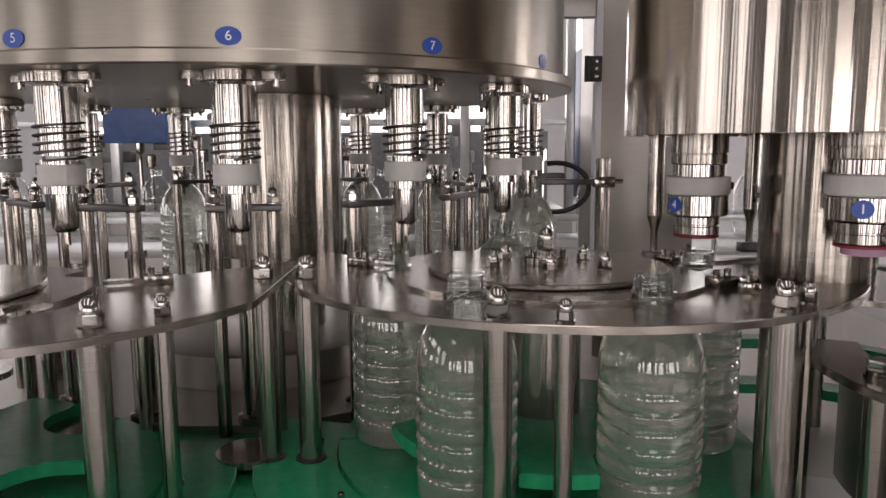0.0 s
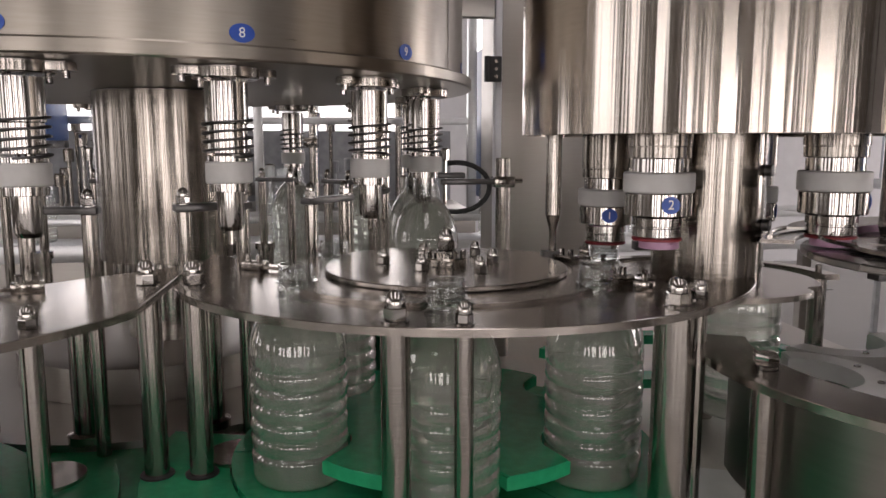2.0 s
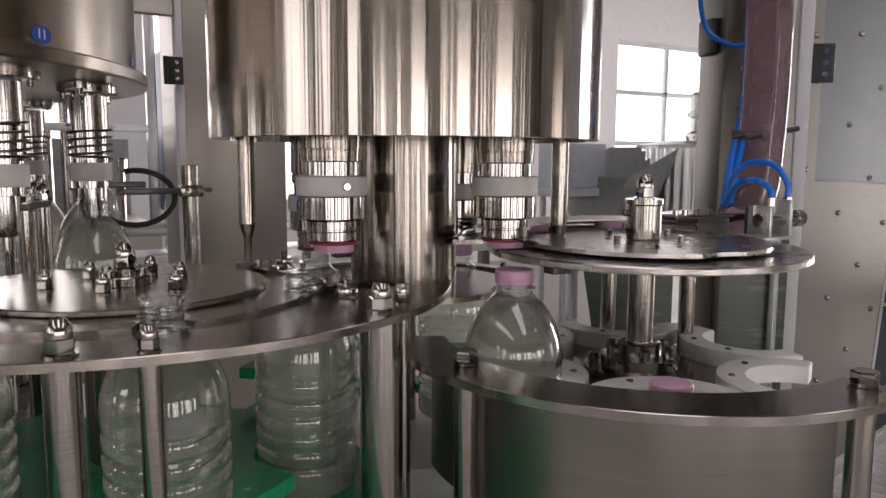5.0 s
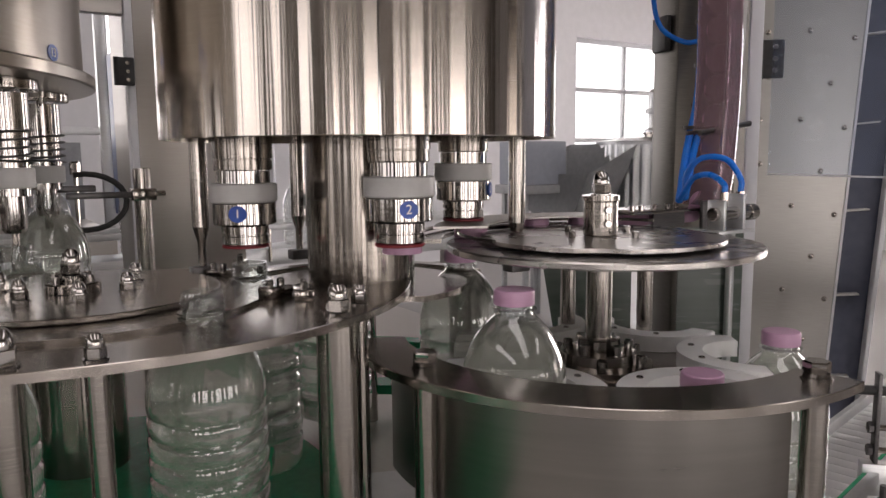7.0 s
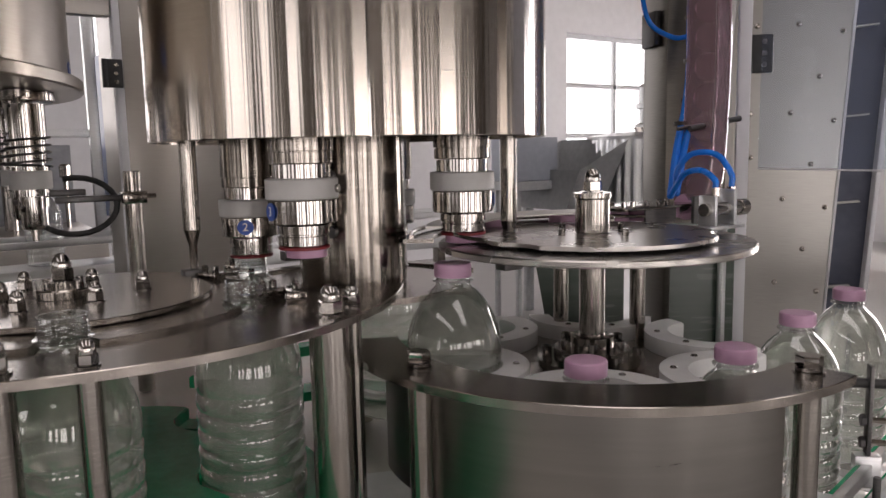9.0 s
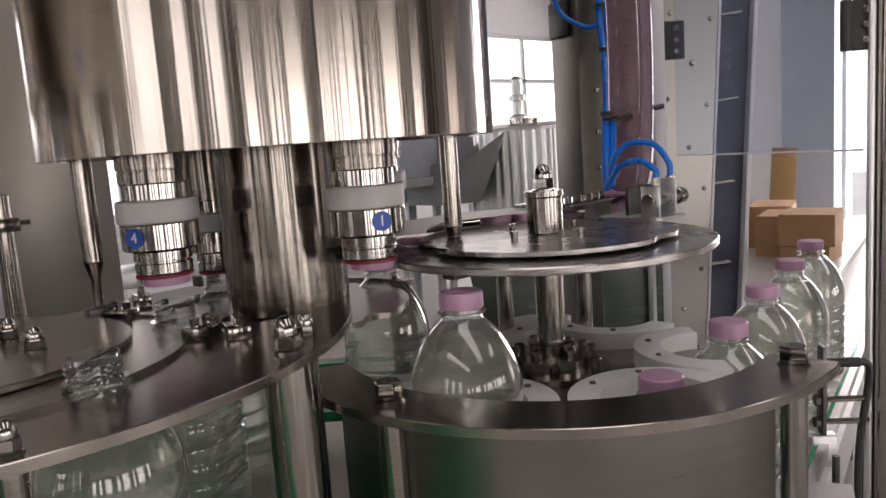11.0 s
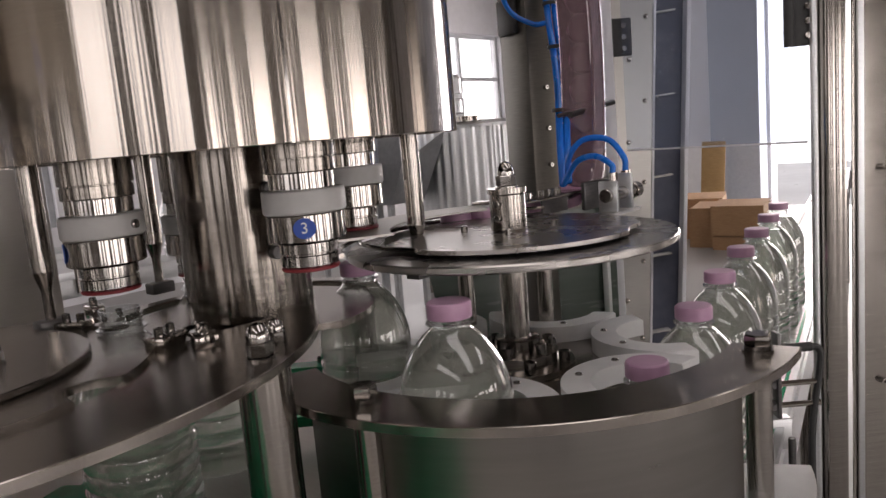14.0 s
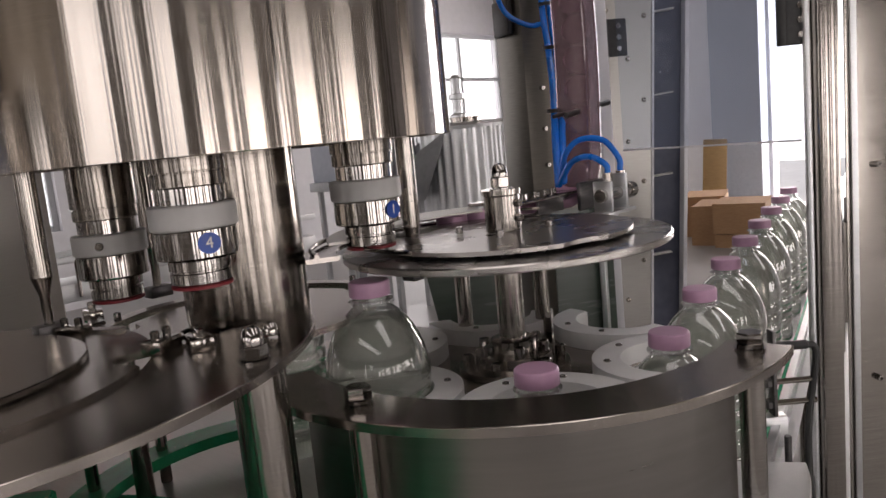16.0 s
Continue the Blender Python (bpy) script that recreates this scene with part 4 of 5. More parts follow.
def cap_pose(u):
    """A cap waits in the chute, rides the feeding disc, then a capping head, then its bottle."""
    if u >= 330:
        p = bottle_place(u)
        q = cap_place(u)
        lift = 0.361 + max(0.0, min(1.0, (u - 405) / 28)) * -0.0465
        r = (q if u < 390 else p) + Vector((0, 0, lift))
        return Matrix.Translation(r)
    if u >= 262:
        return Matrix.Translation(cap_place(u, DECK + 0.361))
    if u >= 156:
        a = 62 + (u - 156) * 0.80
        p = on(EXIT, 0.224, a, 1.3595)
        r = blend(p, cap_place(u, DECK + 0.361), (u - 236) / 26)
        return Matrix.Translation(r)
    p, d = along(CHUTE_LINE, (156 - u) / 60 * 0.060)
    up = Vector((0, 1, 0)) if d.z > 0.95 else d.cross(Vector((0, 0, 1))).cross(d).normalized()
    flat = d.dot(Vector((0, 0, 1)))
    q = Vector((0, 0, 1)).rotation_difference(Vector((-d.y * 0 - flat * 0.95, -flat * 0.3, max(0.05, 1 - flat))).normalized())
    return Matrix.Translation(p) @ q.to_matrix().to_4x4()


FIRST, LAST, LAST_CAP = -2, 8, 26
bottle_a, cap_a = make_bottle(), make_cap()
BOTTLES = {j: (bottle_a if j == FIRST else copy_thing(bottle_a, pose(0, 0, 0))) for j in range(FIRST, LAST + 1)}
CAPS = {j: (cap_a if j == FIRST else copy_thing(cap_a, pose(0, 0, 0))) for j in range(FIRST, LAST_CAP + 1)}


# ---- cap chute and its post ----
post = base("chute_post", 1.547, 1.338, 0, -21)
# stainless, with a dark reflection held in the colour
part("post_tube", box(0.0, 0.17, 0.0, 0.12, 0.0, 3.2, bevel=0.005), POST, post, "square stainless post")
part("hinge", box(-0.018, -0.0005, 0.03, 0.10, 1.755, 1.842, bevel=0.005), BLACK, post, "black hinge")
for z in (1.43, 1.52, 1.62, 1.72, 1.82, 1.92):
    again(SCREW, post, pose(0.045 + 0.02 * (z > 1.7), -0.0005, z, 90))
tagged(post, "square stainless guard post behind the cap chute", "post")
chute = base("cap_chute")


def chute_rail(dx, dy, r, mat, name):
    part(name, tube([p + Vector((dx, dy, 0)) for p in CHUTE_LINE[36:]], r, 8), mat, chute)


for dx, dy in ((-0.030, -0.035), (0.010, -0.035), (-0.030, 0.035), (0.010, 0.035)):
    chute_rail(dx, dy, 0.0035, CHUTE, "chute_rail")
for s, nm in ((0.33, "chute_clamp"), (0.50, "chute_clamp"), (0.85, "chute_clamp")):
    p, d = along(CHUTE_LINE, s)
    part(nm, tube([p + Vector((-0.06, 0.0, -0.01)), p + Vector((0.062, -0.03, 0.01))], 0.006, 10), DARK, chute)
    part(nm, tube([p + Vector((-0.06, 0.03, -0.01)), p + Vector((0.062, 0.0, 0.01))], 0.004, 10), DARK, chute)
line = CHUTE_LINE[36:]


def chute_wall(o0, o1):
    """A thin clear strip along the chute between two offsets."""
    bm = bmesh.new()
    t = Vector((0, 0.0015, 0)) if abs(o0[0] - o1[0]) > 0.01 else Vector((0.0015, 0, 0))
    vs = [[bm.verts.new(q) for q in (p + Vector((*o0, 0)), p + Vector((*o1, 0)), p + Vector((*o1, 0)) + t, p + Vector((*o0, 0)) + t)] for p in line]
    for a, b in zip(vs, vs[1:]):
        for k in range(4):
            bm.faces.new((a[k], a[(k + 1) % 4], b[(k + 1) % 4], b[k]))
    part("chute_wall", bm, CHUTE, chute, "see-through pinkish chute wall")


chute_wall((-0.029, -0.033), (-0.029, 0.033))
chute_wall((0.009, -0.033), (0.009, 0.033))
chute_wall((-0.027, 0.035), (0.007, 0.035))
chute_wall((-0.027, -0.036), (0.007, -0.036))
part("chute_shoe", box(1.10, 1.33, 1.060, 1.185, 1.3865, 1.392, bevel=0.002), STEEL, chute)
part("chute_block", box(1.285, 1.400, 1.046, 1.0555, 1.352, 1.408, bevel=0.003), DARK, chute, "dark block at the foot of the chute")
part("chute_block", box(1.17, 1.26, 1.070, 1.0745, 1.358, 1.392, bevel=0.001), DARK, chute)
for x in (1.165, 1.19, 1.23, 1.265, 1.29):
    again(SCREW, chute, pose(x - 0.04, 1.085, 1.392))
tagged(chute, "see-through cap chute full of pink caps", "cap chute")

cyl = base("air_cylinder", 1.21, 0.935, 1.358)
part("bracket", box(-0.05, 0.05, -0.02, 0.02, 0.0, 0.006, bevel=0.001), ALU, cyl)
part("bracket_wall", box(-0.035, -0.028, -0.018, 0.018, 0.0065, 0.06, bevel=0.001), ALU, cyl)
part("bracket_wall", box(0.02, 0.027, -0.018, 0.018, 0.0065, 0.07, bevel=0.001), ALU, cyl)
part("barrel", rod(0.012, -0.045, 0.055, 20), CHROME, cyl, m=pose(0, 0, 0.035, 0, 90, 0))
part("end_knob", rod(0.015, 0.055, 0.075, 20), STEEL, cyl, m=pose(0, 0, 0.035, 0, 90, 0))
for x in (-0.012, 0.035):
    part("fitting", lathe([(0, 0.046), (0.006, 0.046), (0.006, 0.058), (0.008, 0.059), (0.008, 0.074), (0, 0.074)], 12), STEEL, cyl, m=pose(x, 0, 0))
tagged(cyl, "small pneumatic cylinder with two hose fittings", "air cylinder")


def hose(points, r=0.0055, label="bright blue plastic air hose"):
    ob = part("air_hose", tube(smooth_path(points, 10), r, 10), BLUE)
    return tagged(ob, label, "hose", "blue air hoses")


hose([(1.198, 0.935, 1.432), (1.199, 0.938, 1.446), (1.203, 0.970, 1.462), (1.209, 1.01, 1.456), (1.217, 1.038, 1.430), (1.223, 1.055, 1.410)])
hose([(1.245, 0.935, 1.432), (1.245, 0.937, 1.456), (1.240, 0.965, 1.490), (1.228, 1.01, 1.492), (1.224, 1.040, 1.460), (1.233, 1.050, 1.415)])
hose([(1.223, 1.055, 1.410), (1.300, 1.105, 1.50), (1.410, 1.172, 1.60), (1.500, 1.235, 1.70), (1.553, 1.278, 1.80), (1.573, 1.292, 2.0), (1.580, 1.295, 2.5)], 0.0075)
hose([(1.233, 1.050, 1.415), (1.312, 1.096, 1.50), (1.424, 1.162, 1.60), (1.516, 1.226, 1.70), (1.570, 1.268, 1.80), (1.591, 1.282, 2.0), (1.598, 1.285, 2.5)], 0.0075)
hose([(1.545, 1.272, 1.765), (1.520, 1.300, 1.765), (1.488, 1.340, 1.80), (1.476, 1.356, 1.87), (1.475, 1.360, 2.0), (1.478, 1.362, 2.4)], 0.006)
hose([(1.418, 1.165, 1.597), (1.440, 1.148, 1.575), (1.462, 1.135, 1.560)], 0.0045)
for x, y, z in ((1.360, 1.135, 1.555), (1.509, 1.231, 1.702), (1.563, 1.273, 1.81)):
    tie = part("cable_tie", lathe([(0.017, -0.004), (0.0215, -0.004), (0.0215, 0.004), (0.017, 0.004), (0.017, -0.004)], 16), BLACK, m=pose(x, y, z))
    tagged(tie, "black cable tie round the blue hoses", "cable tie", "cable ties")

# ---- guards ----
lower = base("lower_guard")
bm = bmesh.new()
front = [bm.verts.new(p) for p in ((1.155, 1.298, 0.95), (1.281, 1.226, 0.95), (1.281, 1.226, 1.34), (1.098, 1.331, 1.34))]
back_side = [bm.verts.new(v.co + Vector((0.0015, 0.0026, 0))) for v in front]
bm.faces.new(front), bm.faces.new(back_side[::-1])
for k in range(4):
    bm.faces.new((front[k], back_side[k], back_side[(k + 1) % 4], front[(k + 1) % 4]))
# green cast on the steel is colour, not a mirrored deck
part("panel_sheet", bm, PANEL, lower)
part("panel_sheet", slab([(1.369, 1.172), (1.497, 1.100), (1.4985, 1.1026), (1.3705, 1.1746)], 0.6, 1.34, bevel=0), PANEL, lower)
part("edge_bar", box(1.452, 1.466, 1.098, 1.112, 0.6, 1.34, bevel=0.002), ALU, lower)
tagged(lower, "sheet steel lower machine guard with a green reflection in its colour", "machine guard")
gp = base("hinge_post", 1.564, 1.136, 0, -48)
part("post_tube", box(-0.0135, 0.0135, -0.0135, 0.0135, 0.0, 3.2, bevel=0.002), WALL, gp, "slim white frame post")
tagged(gp, "slim white painted frame post", "post")


# ---- cap elevator ----
lift = base("cap_elevator", 3.491, 2.030, 0.0, -47)
lean = pose(0, 0, 0, 0, 3.2, 0)
part("side_sheet", box(-0.52, 0.0, 0.0, 0.003, 0.02, 3.4), GUARD, lift, "riveted stainless side sheet", lean)
part("side_sheet", box(0.155, 0.175, 0.0, 0.16, 0.02, 3.4, bevel=0.002), WALL, lift, "pale folded edge", lean)
part("edge_fold", box(-0.012, 0.0, -0.006, -0.0005, 0.02, 3.4, bevel=0.001), WALL, lift, "bright folded edge", lean)
part("belt", box(0.0005, 0.1545, 0.06, 0.068, 0.02, 3.4), BELTING, lift, "dark blue cleated belt", lean)
part("return_sheet", box(-0.52, -0.515, 0.0035, 0.30, 0.02, 3.4), GUARD, lift, "", lean)
flight = rivet = None
for k in range(8):
    m = lean @ pose(0.004, 0.03, 0.42 + 0.405 * k, 0, -8, 0)
    if flight is None:
        flight = part("flight", box(0.0, 0.10, -0.02, 0.029, -0.004, 0.004, bevel=0.002), NYLON, lift, "white plastic flight", m)
    else:
        again(flight, lift, m)
    for x, dz in ((-0.05, 0.0), (-0.13, 0.20), (-0.24, 0.03), (-0.42, 0.02), (-0.40, 0.22)):
        m = lean @ pose(x, -0.0005, 0.40 + 0.405 * k + dz, 90)
        if rivet is None:
            rivet = part("rivet", lathe([(0, 0), (0.013, 0), (0.011, 0.006), (0.005, 0.009), (0, 0.0095)], 12), STEEL, lift, "", m)
        else:
            again(rivet, lift, m)
tagged(lift, "stainless cap elevator with dark belt and white flights", "elevator")


def hinge(x, y, z, rz):
    top = base("door_hinge", x, y, z, rz)
    part("leaf", box(-0.024, 0.024, -0.006, 0.006, -0.042, 0.042, bevel=0.004), BLACK, top)
    part("knuckle", rod(0.009, -0.042, 0.042, 16), BLACK, top, m=pose(-0.026, 0, 0))
    for z2 in (-0.025, 0, 0.025):
        part("hinge_bolt", rod(0.006, 0, 0.004, 12), CHROME, top, m=pose(0.004, -0.006, z2, 90))
    return tagged(top, "black plastic door hinge with three bolts", "hinge", "door hinges")


hinge(1.586, 1.108, 1.708, -45)
hinge(0.505, 2.535, 1.760, 0)
hinge(1.445, 0.684, 1.666, -45)

front = base("guard_post")
part("post_tube", box(-0.022, 0.022, -0.022, 0.022, 0.0, 3.2, bevel=0.012), STEEL, front, m=pose(1.470, 0.648, 0, 0, 0, -45))
part("edge_trim", rod(0.007, 0.0, 3.2, 12), ALU, front, m=pose(1.448, 0.668, 0))
tagged(front, "rounded stainless guard post", "post")
sheet = base("steel_screen")
part("sheet_face", slab([(1.492, 0.618), (1.85, 0.26), (1.852, 0.262), (1.494, 0.620)], 0.0, 3.2, bevel=0), STEEL, sheet)
part("edge_strip", box(0.0, 0.012, -0.006, -0.001, 0.0, 3.2, bevel=0.001), ALU, sheet, m=pose(1.497, 0.613, 0, 0, 0, -45))
for z in (0.6, 1.0, 1.4, 1.8, 2.2):
    again(SCREW, sheet, pose(1.53, 0.579, z, 90, 0, -45))
tagged(sheet, "brushed stainless screen beside the machine", "screen")
door = base("acrylic_door")
part("pane", slab([(1.570, 1.098), (1.482, 0.692), (1.487, 0.691), (1.575, 1.097)], 1.456, 3.1, bevel=0), ACRYLIC, door, "bluish clear acrylic pane")
part("pane_edge", slab([(1.570, 1.098), (1.482, 0.692), (1.487, 0.691), (1.575, 1.097)], 1.452, 1.4555, bevel=0), WALL, door, "bright polished edge")
tagged(door, "bluish clear acrylic guard door above the bottle outlet", "guard door")
door.children[0].visible_shadow = False

cabinet = base("stainless_cabinet")
part("cabinet_body", box(0.535, 0.86, 2.56, 2.95, 0.0, 3.0, bevel=0.004), SHEET, cabinet, "plain stainless cabinet body")
part("white_strip", box(0.512, 0.5335, 2.55, 2.60, 0.0, 3.0, bevel=0.002), WALL, cabinet)
part("top_rail", box(-1.4, 0.51, 2.56, 2.60, 1.93, 2.02, bevel=0.002), SHEET, cabinet)
tagged(cabinet, "tall plain stainless cabinet", "cabinet")
pipe = base("sensor_post", 0.405, 1.90, 0)
part("post_tube", rod(0.019, 0.965, 1.478, 28), STEEL, pipe)
part("clamp", box(-0.026, 0.026, -0.024, 0.024, 1.405, 1.432, bevel=0.002), STEEL, pipe)
part("clamp_bolt", rod(0.006, -0.02, 0.05, 12), CHROME, pipe, m=pose(0, 0, 1.42, 0, 90, 0))
part("arm", box(-0.16, -0.022, -0.008, 0.008, 1.412, 1.426, bevel=0.002), DARK, pipe)
part("sensor", box(-0.19, -0.10, -0.02, 0.012, 1.428, 1.442, bevel=0.003), DARK, pipe)
tagged(pipe, "round steel post with a clamped sensor arm", "sensor post")
loop = [Vector((0.285 + 0.085 * math.cos(radians(a)), 1.90, 1.405 + 0.062 * math.sin(radians(a)))) for a in range(-150, 120, 15)]
tagged(part("sensor_cable", tube(loop, 0.0065, 10), BLACK), "thick black looped sensor cable", "cable")

# ---- exit conveyor ----
belt = base("exit_conveyor")
e0 = on(EXIT, R_EXIT, 281.9, DECK - DROP)
side = Vector((-BELT.y, BELT.x, 0))
far = 6.0


def strip(name, s0, s1, o0, o1, z0, z1, mat, label=""):
    pts = [e0 + BELT * s + side * o for s, o in ((s0, o0), (s1, o0), (s1, o1), (s0, o1))]
    return part(name, slab([(p.x, p.y) for p in pts], z0, z1, bevel=0.001), mat, belt, label)


BZ = DECK - DROP
strip("side_rail", 0.0, far, -0.105, -0.092, BZ - 0.09, BZ + 0.012, ALU)
strip("side_rail", 0.0, far, 0.092, 0.105, BZ - 0.09, BZ + 0.012, ALU)
strip("guide_rail", 0.05, far, -0.112, -0.098, BZ + 0.075, BZ + 0.095, ALU)
strip("wear_strip", 0.05, far, -0.0978, -0.090, BZ + 0.077, BZ + 0.093, GREEN)
strip("wear_strip", 0.0, far, -0.091, -0.0835, BZ - 0.02, BZ + 0.004, GREEN)
for k in range(9):
    s = 0.25 + 0.7 * k
    p = e0 + BELT * s - side * 0.125
    part("rail_bracket", rod(0.006, BZ - 0.06, BZ + 0.085, 12, x=p.x, y=p.y), DARK, belt)
    for o in (-0.09, 0.09):
        q = e0 + BELT * (s + 0.2) + side * o
        part("leg", rod(0.02, 0.0, BZ - 0.09, 16, x=q.x, y=q.y), STEEL, belt)
link = None
for k in range(int(far / 0.0385)):
    p = e0 + BELT * (0.02 + 0.0385 * k)
    m = pose(p.x, p.y, BZ - 0.006, 0, 0, math.degrees(math.atan2(BELT.y, BELT.x)))
    if link is None:
        link = part("chain_slat", box(-0.0185, 0.0185, -0.082, 0.082, 0.0, 0.0045, bevel=0.001), ALU, belt, "white chain slat", m)
    else:
        again(link, belt, m)
tagged(belt, "slat chain exit conveyor with aluminium side rails", "conveyor")

sensor = base("photo_sensor", 1.272, 0.686, 1.117, 12)
part("sensor_body", rod(0.008, -0.03, 0.06, 20), BLACK, sensor, m=pose(0, 0, 0, 0, 90, -60))
part("sensor_nut", rod(0.012, -0.004, 0.004, 6), DARK, sensor, m=pose(0, 0, 0, 0, 90, -60))
part("bracket", box(-0.003, 0.003, -0.012, 0.012, -0.12, 0.03, bevel=0.001), DARK, sensor, "dark slotted bracket plate", pose(0, 0, 0, 0, 0, -60))
for z in (-0.062, -0.10):
    part("clamp_rod", rod(0.005, -0.012, 0.075, 14), STEEL, sensor, m=pose(0, 0, z, 0, 90, -60))
    part("clamp_nut", rod(0.010, -0.012, -0.0035, 6), DARK, sensor, m=pose(0, 0, z, 0, 90, -60))
part("bracket_foot", box(-0.02, 0.02, -0.012, 0.012, -0.175, -0.1205, bevel=0.002), ALU, sensor, "", pose(0, 0, 0, 0, 0, -60))
tagged(sensor, "black round photo sensor on a clamped bracket", "sensor")
tagged(part("sensor_cable", tube(smooth_path([(1.312, 0.641, 1.117), (1.320, 0.632, 1.112), (1.322, 0.630, 1.085), (1.310, 0.640, 0.98), (1.308, 0.640, 0.85), (1.318, 0.632, 0.60), (1.33, 0.63, 0.0)], 8), 0.006, 10), BLACK), "hanging black sensor cable", "cable")

# ---- things in the hall ----
def carton(x, y, z, w, d, h, rz, flap=False):
    top = base("cardboard_box", x, y, z, rz)
    t = 0.006
    part("panel", box(-w / 2, w / 2, -d / 2, -d / 2 + t, 0, h), CARD, top)
    part("panel", box(-w / 2, w / 2, d / 2 - t, d / 2, 0, h), CARD, top)
    part("panel", box(-w / 2, -w / 2 + t, -d / 2 + t, d / 2 - t, 0, h), CARD, top)
    part("panel", box(w / 2 - t, w / 2, -d / 2 + t, d / 2 - t, 0, h), CARD, top)
    part("bottom", box(-w / 2 + t, w / 2 - t, -d / 2 + t, d / 2 - t, 0, t), CARD, top)
    part("flap", box(-w / 2, w / 2, -d / 2, d / 2, 0, t), CARD, top, m=pose(0, 0, h, 0, -6, 0))
    if flap:
        part("raised_flap", box(0, 0.22, -d / 2 + 0.02, d / 2 - 0.02, 0, t), CARD, top, m=pose(w / 2, 0, h, 0, -75, 0))
    return tagged(top, "brown cardboard carton on the hall floor", "box", "cartons")


carton(8.62, 3.72, 0.0, 0.45, 0.38, 0.46, 6)
carton(8.50, 3.33, 0.0, 0.45, 0.50, 0.15, 3)
carton(8.50, 3.33, 0.16, 0.45, 0.56, 0.34, 8)
carton(9.25, 4.05, 0.0, 0.5, 0.48, 0.50, 15)
carton(8.3, 4.6, 0.0, 0.5, 0.4, 0.3, 60, True)


def tank(x, y, r, z0, z1, ribs, label):
    top = base("storage_tank", x, y, 0)
    n = ribs * 4
    bm = bmesh.new()
    rings = [[bm.verts.new(((r + 0.012 * math.cos(2 * math.pi * k / 4)) * math.cos(2 * math.pi * k / n), (r + 0.012 * math.cos(2 * math.pi * k / 4)) * math.sin(2 * math.pi * k / n), z)) for k in range(n)] for z in (z0, z1)]
    for k in range(n):
        bm.faces.new((rings[0][k], rings[0][(k + 1) % n], rings[1][(k + 1) % n], rings[1][k]))
    part("tank_wall", bm, ALU, top, "fluted steel wall", angle=80)
    part("tank_top", lathe([(r + 0.016, z1 - 0.03), (r + 0.02, z1), (r * 0.7, z1 + 0.035), (0, z1 + 0.05)], 48), ALU, top)
    part("manhole", lathe([(0, z1 + 0.03), (0.14, z1 + 0.03), (0.14, z1 + 0.07), (0.155, z1 + 0.07), (0.155, z1 + 0.085), (0, z1 + 0.095)], 24), STEEL, top, m=pose(-r * 0.45, -r * 0.3, -0.01))
    for a in (45, 135, 225, 315):
        part("leg", rod(0.05, 0.0, z0, 12, x=r * 0.8 * math.cos(radians(a)), y=r * 0.8 * math.sin(radians(a))), STEEL, top)
    # pale metal here takes the place of haze before the motor
    part("agitator", lathe([(0, z1 + 0.03), (0.08, z1 + 0.03), (0.08, z1 + 0.10), (0.045, z1 + 0.12), (0.045, z1 + 0.24), (0.075, z1 + 0.25), (0.075, z1 + 0.29), (0.05, z1 + 0.30), (0.05, z1 + 0.44), (0.03, z1 + 0.47), (0, z1 + 0.47)], 24), ALU, top, "agitator motor in a pale tone for haze", pose(-r * 0.42, -r * 0.15, 0))
    part("tank_bottom", lathe([(0, z0 - 0.1), (r * 0.8, z0 - 0.05), (r, z0)], 48), SHEET, top)
    return tagged(top, label, "tank")


board = part("leaning_board", box(-0.16, 0.16, -0.01, 0.01, 0.0, 1.15, bevel=0.003), BOARD, m=pose(10.4, 4.42, 0.0, -7, 4, -60))
tagged(board, "yellow-brown plywood board leaning near the cartons", "board")
tank(5.75, 4.95, 0.62, 0.5, 1.62, 44, "large fluted stainless storage tank on legs")

hopper = base("feed_hopper", 4.85, 5.2, 0, 0)
bm = bmesh.new()
low = [bm.verts.new((x, y, 0.98)) for x, y in ((-0.30, -0.3), (0.12, -0.3), (0.12, 0.3), (-0.30, 0.3))]
high = [bm.verts.new((x, y, z)) for x, y, z in ((-0.28, -0.45, 1.33), (0.34, -0.45, 1.60), (0.34, 0.45, 1.60), (-0.28, 0.45, 1.33))]
for k in range(4):
    bm.faces.new((low[k], low[(k + 1) % 4], high[(k + 1) % 4], high[k]))
bm.faces.new(low[::-1])
bmesh.ops.solidify(bm, geom=bm.faces[:], thickness=0.012)
part("bin", bm, PALE, hopper, "sheet steel bin with sloping sides, grey lightened for haze")
for x, y in ((-0.27, -0.26), (0.09, -0.26), (0.09, 0.26), (-0.27, 0.26)):
    part("leg", box(x - 0.025, x + 0.025, y - 0.025, y + 0.025, 0.0, 0.979, bevel=0.004), PALE, hopper)
part("cross_bar", box(-0.244, 0.064, -0.28, -0.25, 0.45, 0.50, bevel=0.004), PALE, hopper)
tagged(hopper, "sheet steel feed hopper on legs, grey lightened for haze", "hopper")
console = base("control_console", 4.42, 5.3, 0, 0)
# blue paled to blue-grey, with the haze put into the colour
part("console_body", box(-0.24, 0.24, -0.18, 0.18, 1.24, 1.62, bevel=0.01), PIER, console, "blue steel housing lightened to blue-grey for haze")
part("console_top", box(-0.27, 0.27, -0.21, 0.21, 1.16, 1.239, bevel=0.01), PALE, console)
for x in (-0.2, 0.2):
    for y in (-0.15, 0.15):
        part("leg", box(x - 0.02, x + 0.02, y - 0.02, y + 0.02, 0.0, 1.1595, bevel=0.003), PALE, console)
part("shelf", box(-0.22, 0.22, -0.17, 0.17, 0.60, 0.63, bevel=0.003), PALE, console)
tagged(console, "control console on a stand, colours lightened for haze", "control box")

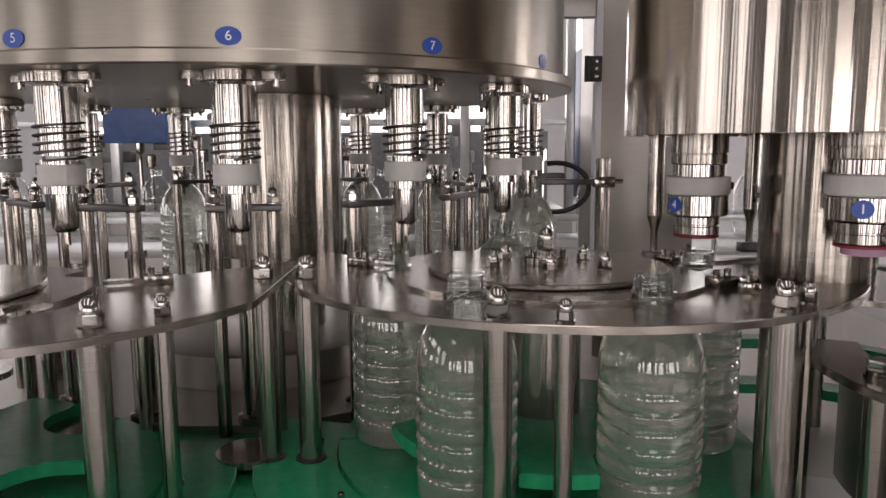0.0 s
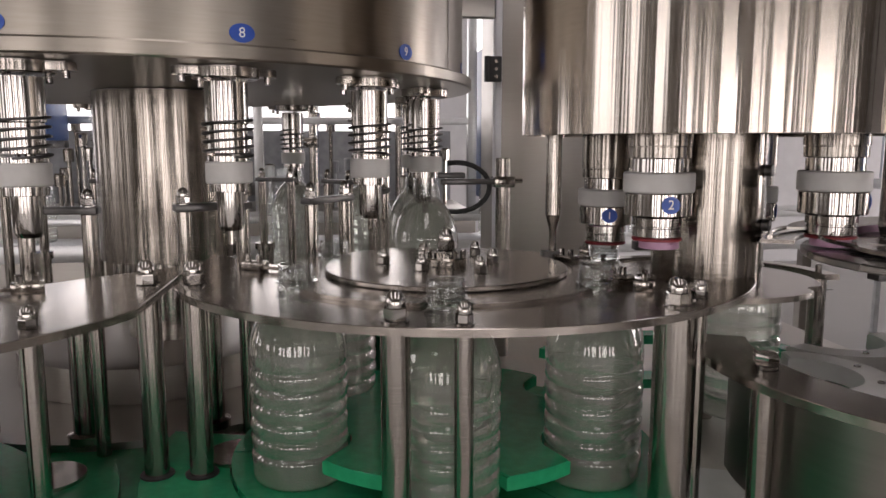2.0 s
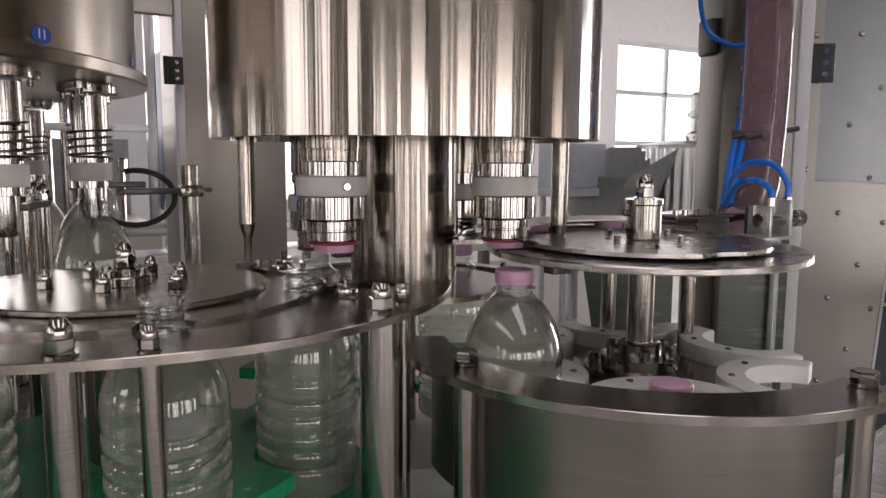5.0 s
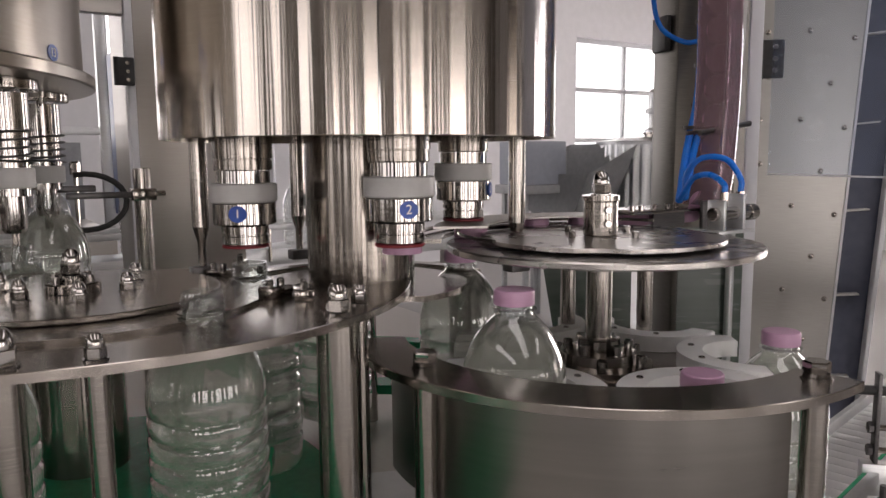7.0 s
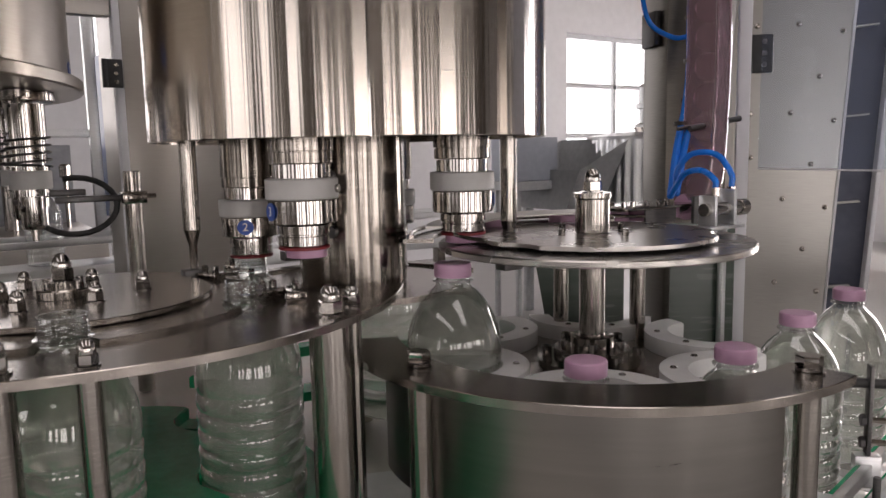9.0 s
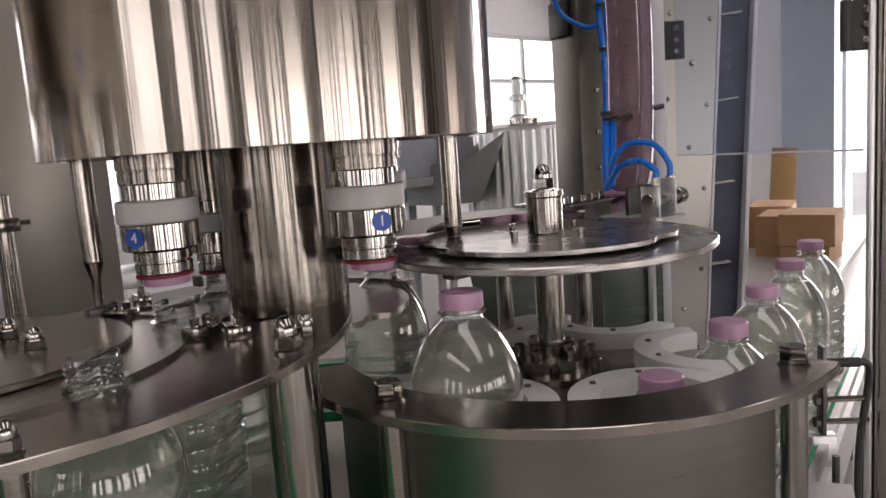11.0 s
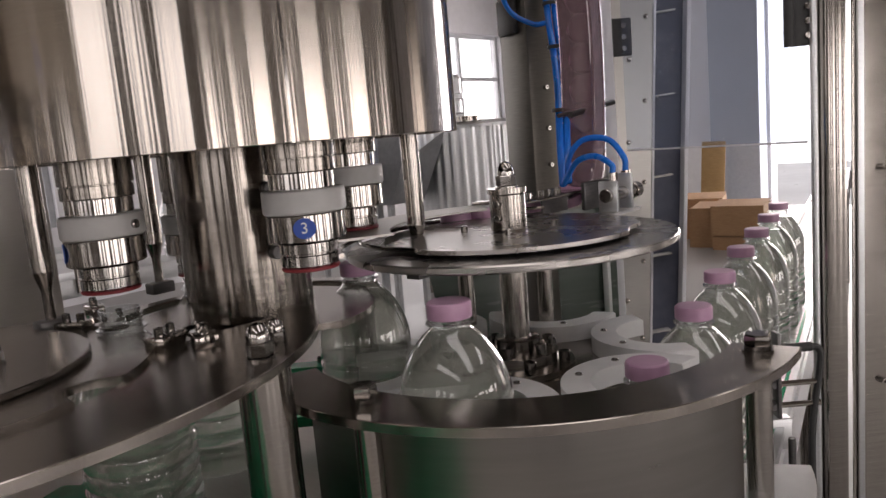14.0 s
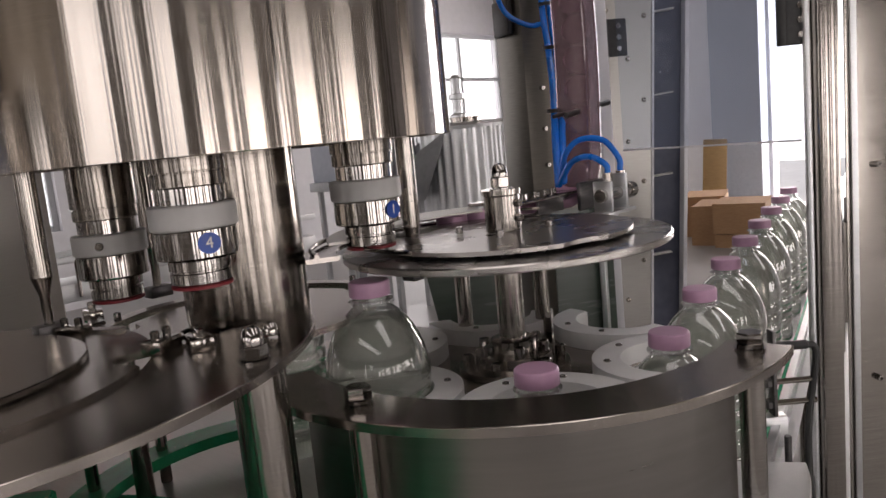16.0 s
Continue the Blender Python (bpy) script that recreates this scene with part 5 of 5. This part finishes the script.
# rear guard below and the bottle rinser behind
rear = base("rear_guard")
part("rear_sheet", box(-1.9, 0.5, 2.70, 2.712, 0.1, 0.96, bevel=0.001), SHEET, rear)
part("rear_rail", box(-1.9, 0.5, 2.69, 2.72, 0.961, 0.985, bevel=0.002), SHEET, rear)
tagged(rear, "low stainless rear guard of the machine", "machine guard")

rinser = base("bottle_rinser", 0, 0, 0)
part("rinser_body", box(-2.6, 0.75, 4.3, 5.3, 0.0, 1.12, bevel=0.01), SHEET, rinser, "stainless body")
for x in (-2.6, -1.9, -1.2, -0.5, 0.1, 0.7):
    part("frame_post", box(x, x + 0.05, 4.3, 4.35, 1.12, 2.3, bevel=0.004), ALU, rinser)
part("frame_rail", box(-2.6, 0.75, 4.3, 4.35, 2.301, 2.36, bevel=0.004), ALU, rinser)
part("frame_rail", box(-2.6, 0.75, 4.31, 4.34, 1.62, 1.66, bevel=0.004), ALU, rinser)
part("control_box", box(-1.80, -1.46, 4.0, 4.29, 1.53, 1.80, bevel=0.008), NAVY, rinser, "blue control box")
part("control_box", box(0.78, 0.95, 4.2, 4.5, 1.2, 2.05, bevel=0.008), NAVY, rinser, "tall blue box")
part("carousel", lathe([(0, 1.20), (0.45, 1.20), (0.45, 1.26), (0, 1.26)], 48), STEEL, rinser, m=pose(-1.0, 4.8, 0))
for k in range(16):
    a = radians(22.5 * k)
    part("gripper", lathe([(0, 1.26), (0.018, 1.26), (0.018, 1.5), (0.03, 1.51), (0.03, 1.56), (0, 1.56)], 12), CHROME, rinser, m=pose(-1.0 + 0.4 * math.cos(a), 4.8 + 0.4 * math.sin(a), 0))
for x in (-2.3, -0.2, 0.35):
    part("pipe", rod(0.03, 1.12, 2.2, 16, x=x, y=4.9), STEEL, rinser)
part("back_panel", box(-2.58, 0.73, 5.26, 5.29, 1.121, 1.60, bevel=0.002), GREY, rinser)
rng = random.Random(4)
for k in range(46):
    x, y, h = rng.uniform(-2.5, 0.65), rng.uniform(4.45, 5.2), rng.uniform(1.3, 1.72)
    part("gripper_arm", lathe([(0, 1.12), (0.012, 1.12), (0.012, h - 0.08), (0.028, h - 0.075), (0.03, h - 0.01), (0.022, h), (0, h)], 10), rng.choice((CHROME, STEEL, GREY, ALU)), rinser, m=pose(x, y, 0))
for k in range(9):
    x = -2.4 + 0.35 * k
    part("bracket", box(x, x + rng.uniform(0.1, 0.25), 4.42, 4.5, 1.35 + 0.07 * (k % 4), 1.39 + 0.07 * (k % 4) + rng.uniform(0, 0.05), bevel=0.004), rng.choice((STEEL, GREY, DARK)), rinser)
part("motor", lathe([(0, 1.75), (0.09, 1.75), (0.1, 1.78), (0.1, 1.98), (0.06, 2.02), (0, 2.02)], 24), GREY, rinser, m=pose(-0.2, 4.9, 0))
tagged(rinser, "stainless bottle rinsing machine with grippers and blue boxes", "rinsing machine")
table = base("infeed_conveyor")
part("belt_bed", box(-3.6, 2.6, 3.55, 3.8, 0.98, 1.06, bevel=0.005), ALU, table)
part("guide_rail", box(-3.6, 2.6, 3.53, 3.55, 1.15, 1.18, bevel=0.003), ALU, table)
part("guide_rail", box(-3.6, 2.6, 3.80, 3.82, 1.15, 1.18, bevel=0.003), ALU, table)
for k in range(6):
    part("leg", box(-3.4 + 1.15 * k, -3.35 + 1.15 * k, 3.6, 3.65, 0.0, 0.979), STEEL, table)
    part("rail_post", rod(0.008, 1.0, 1.16, 10, x=-3.3 + 1.15 * k, y=3.535), STEEL, table)
tagged(table, "aluminium infeed conveyor behind the filler", "conveyor")


def empty_bottle():
    top = base("empty_bottle")
    part("shell", lathe(bottle_profile() + NECK_PROFILE[1:], 28), PET, top, angle=60)
    return tagged(top, "empty clear plastic bottle waiting on a conveyor", "bottle", "empty bottles")


eb = empty_bottle()
for k in range(15):
    m = pose(-3.2 + 0.36 * k + 0.03 * math.sin(5.0 * k), 3.675, 1.061)
    if k == 0:
        eb.matrix_basis = m
    else:
        copy_thing(eb, m)


# ---- motion ----
def spin(thing, c, rate, start=0.0, z=0.0):
    walk(thing, [(k * 0.5, pose(c[0], c[1], z, 0, 0, start + rate * k * 0.5)) for k in range(33)])


HEAD_LIFT = [(0, 0.012), (20, -0.012), (50, -0.036), (130, -0.036), (160, -0.016), (183, 0.004), (210, 0.005), (260, 0.004), (290, 0.002), (312, 0.006), (337, 0.021), (350, 0.019), (360, 0.012)]
HEAD_TURN = [(27, -63, 27, 39), (-16, 60, -14, -33), (51, 0, -21, -21), (36, 36, -34, -27)]


def head_lift(a):
    """How far a capping head rides above its middle height at the turret angle a."""
    a %= 360
    for (a0, z0), (a1, z1) in zip(HEAD_LIFT, HEAD_LIFT[1:]):
        if a <= a1:
            return z0 + (z1 - z0) * ease((a - a0) / (a1 - a0))


def head_turn(k, a):
    """A head keeps its turn on the turret in front and spins its cap home behind."""
    turns = HEAD_TURN[k]
    out, first = turns[0], 550 if k == 3 else 190
    for p, (q0, q1) in enumerate(zip(turns, turns[1:])):
        out += (q1 - q0 + 360) * ease((first - 360 * p - a) / 150)
    return out


def motions():
    w = 60 / PERIOD
    lag = START - 231
    spin(star, STAR, w, -129 + lag)
    spin(infeed, INFEED, w, -20)
    spin(filler, FILL, -360 / 14 / PERIOD)
    for k, pad in enumerate(PADS):
        walk(pad, [(i * 0.2, pose(0, 0, fill_lift(142 - (10.7 - 25.714 * k) * 60 / 25.714 + w * i * 0.2))) for i in range(81)])
    spin(turret, CAPPER, -90 / PERIOD, -4.5)
    spin(wheel, EXIT, w, lag)
    spin(capdisc, EXIT, w, lag)
    for k, (hd, m) in enumerate(HEADS):
        rows = []
        for i in range(161):
            a = 170.2 + 90 * k - 90 / PERIOD * i * 0.1
            rows.append((i * 0.1, m @ pose(0, 0, head_lift(a), 0, 0, head_turn(k, a) + 170.2 + 90 * k + 90)))
        walk(hd, rows)
    for j, ob in BOTTLES.items():
        walk(ob, [(i * 0.1, Matrix.Translation(bottle_place(START + w * i * 0.1 - 60 * j)) @ pose(0, 0, 0, 0, 0, 37 * j)) for i in range(161)])
    for j, ob in CAPS.items():
        stop = 156 - 60 * (j - LAST - 1) if j > LAST else 9999
        walk(ob, [(i * 0.1, cap_pose(min(stop, START + w * i * 0.1 - 60 * j))) for i in range(161)])


for ob in TEMPLATES:
    bpy.data.objects.remove(ob)
motions()
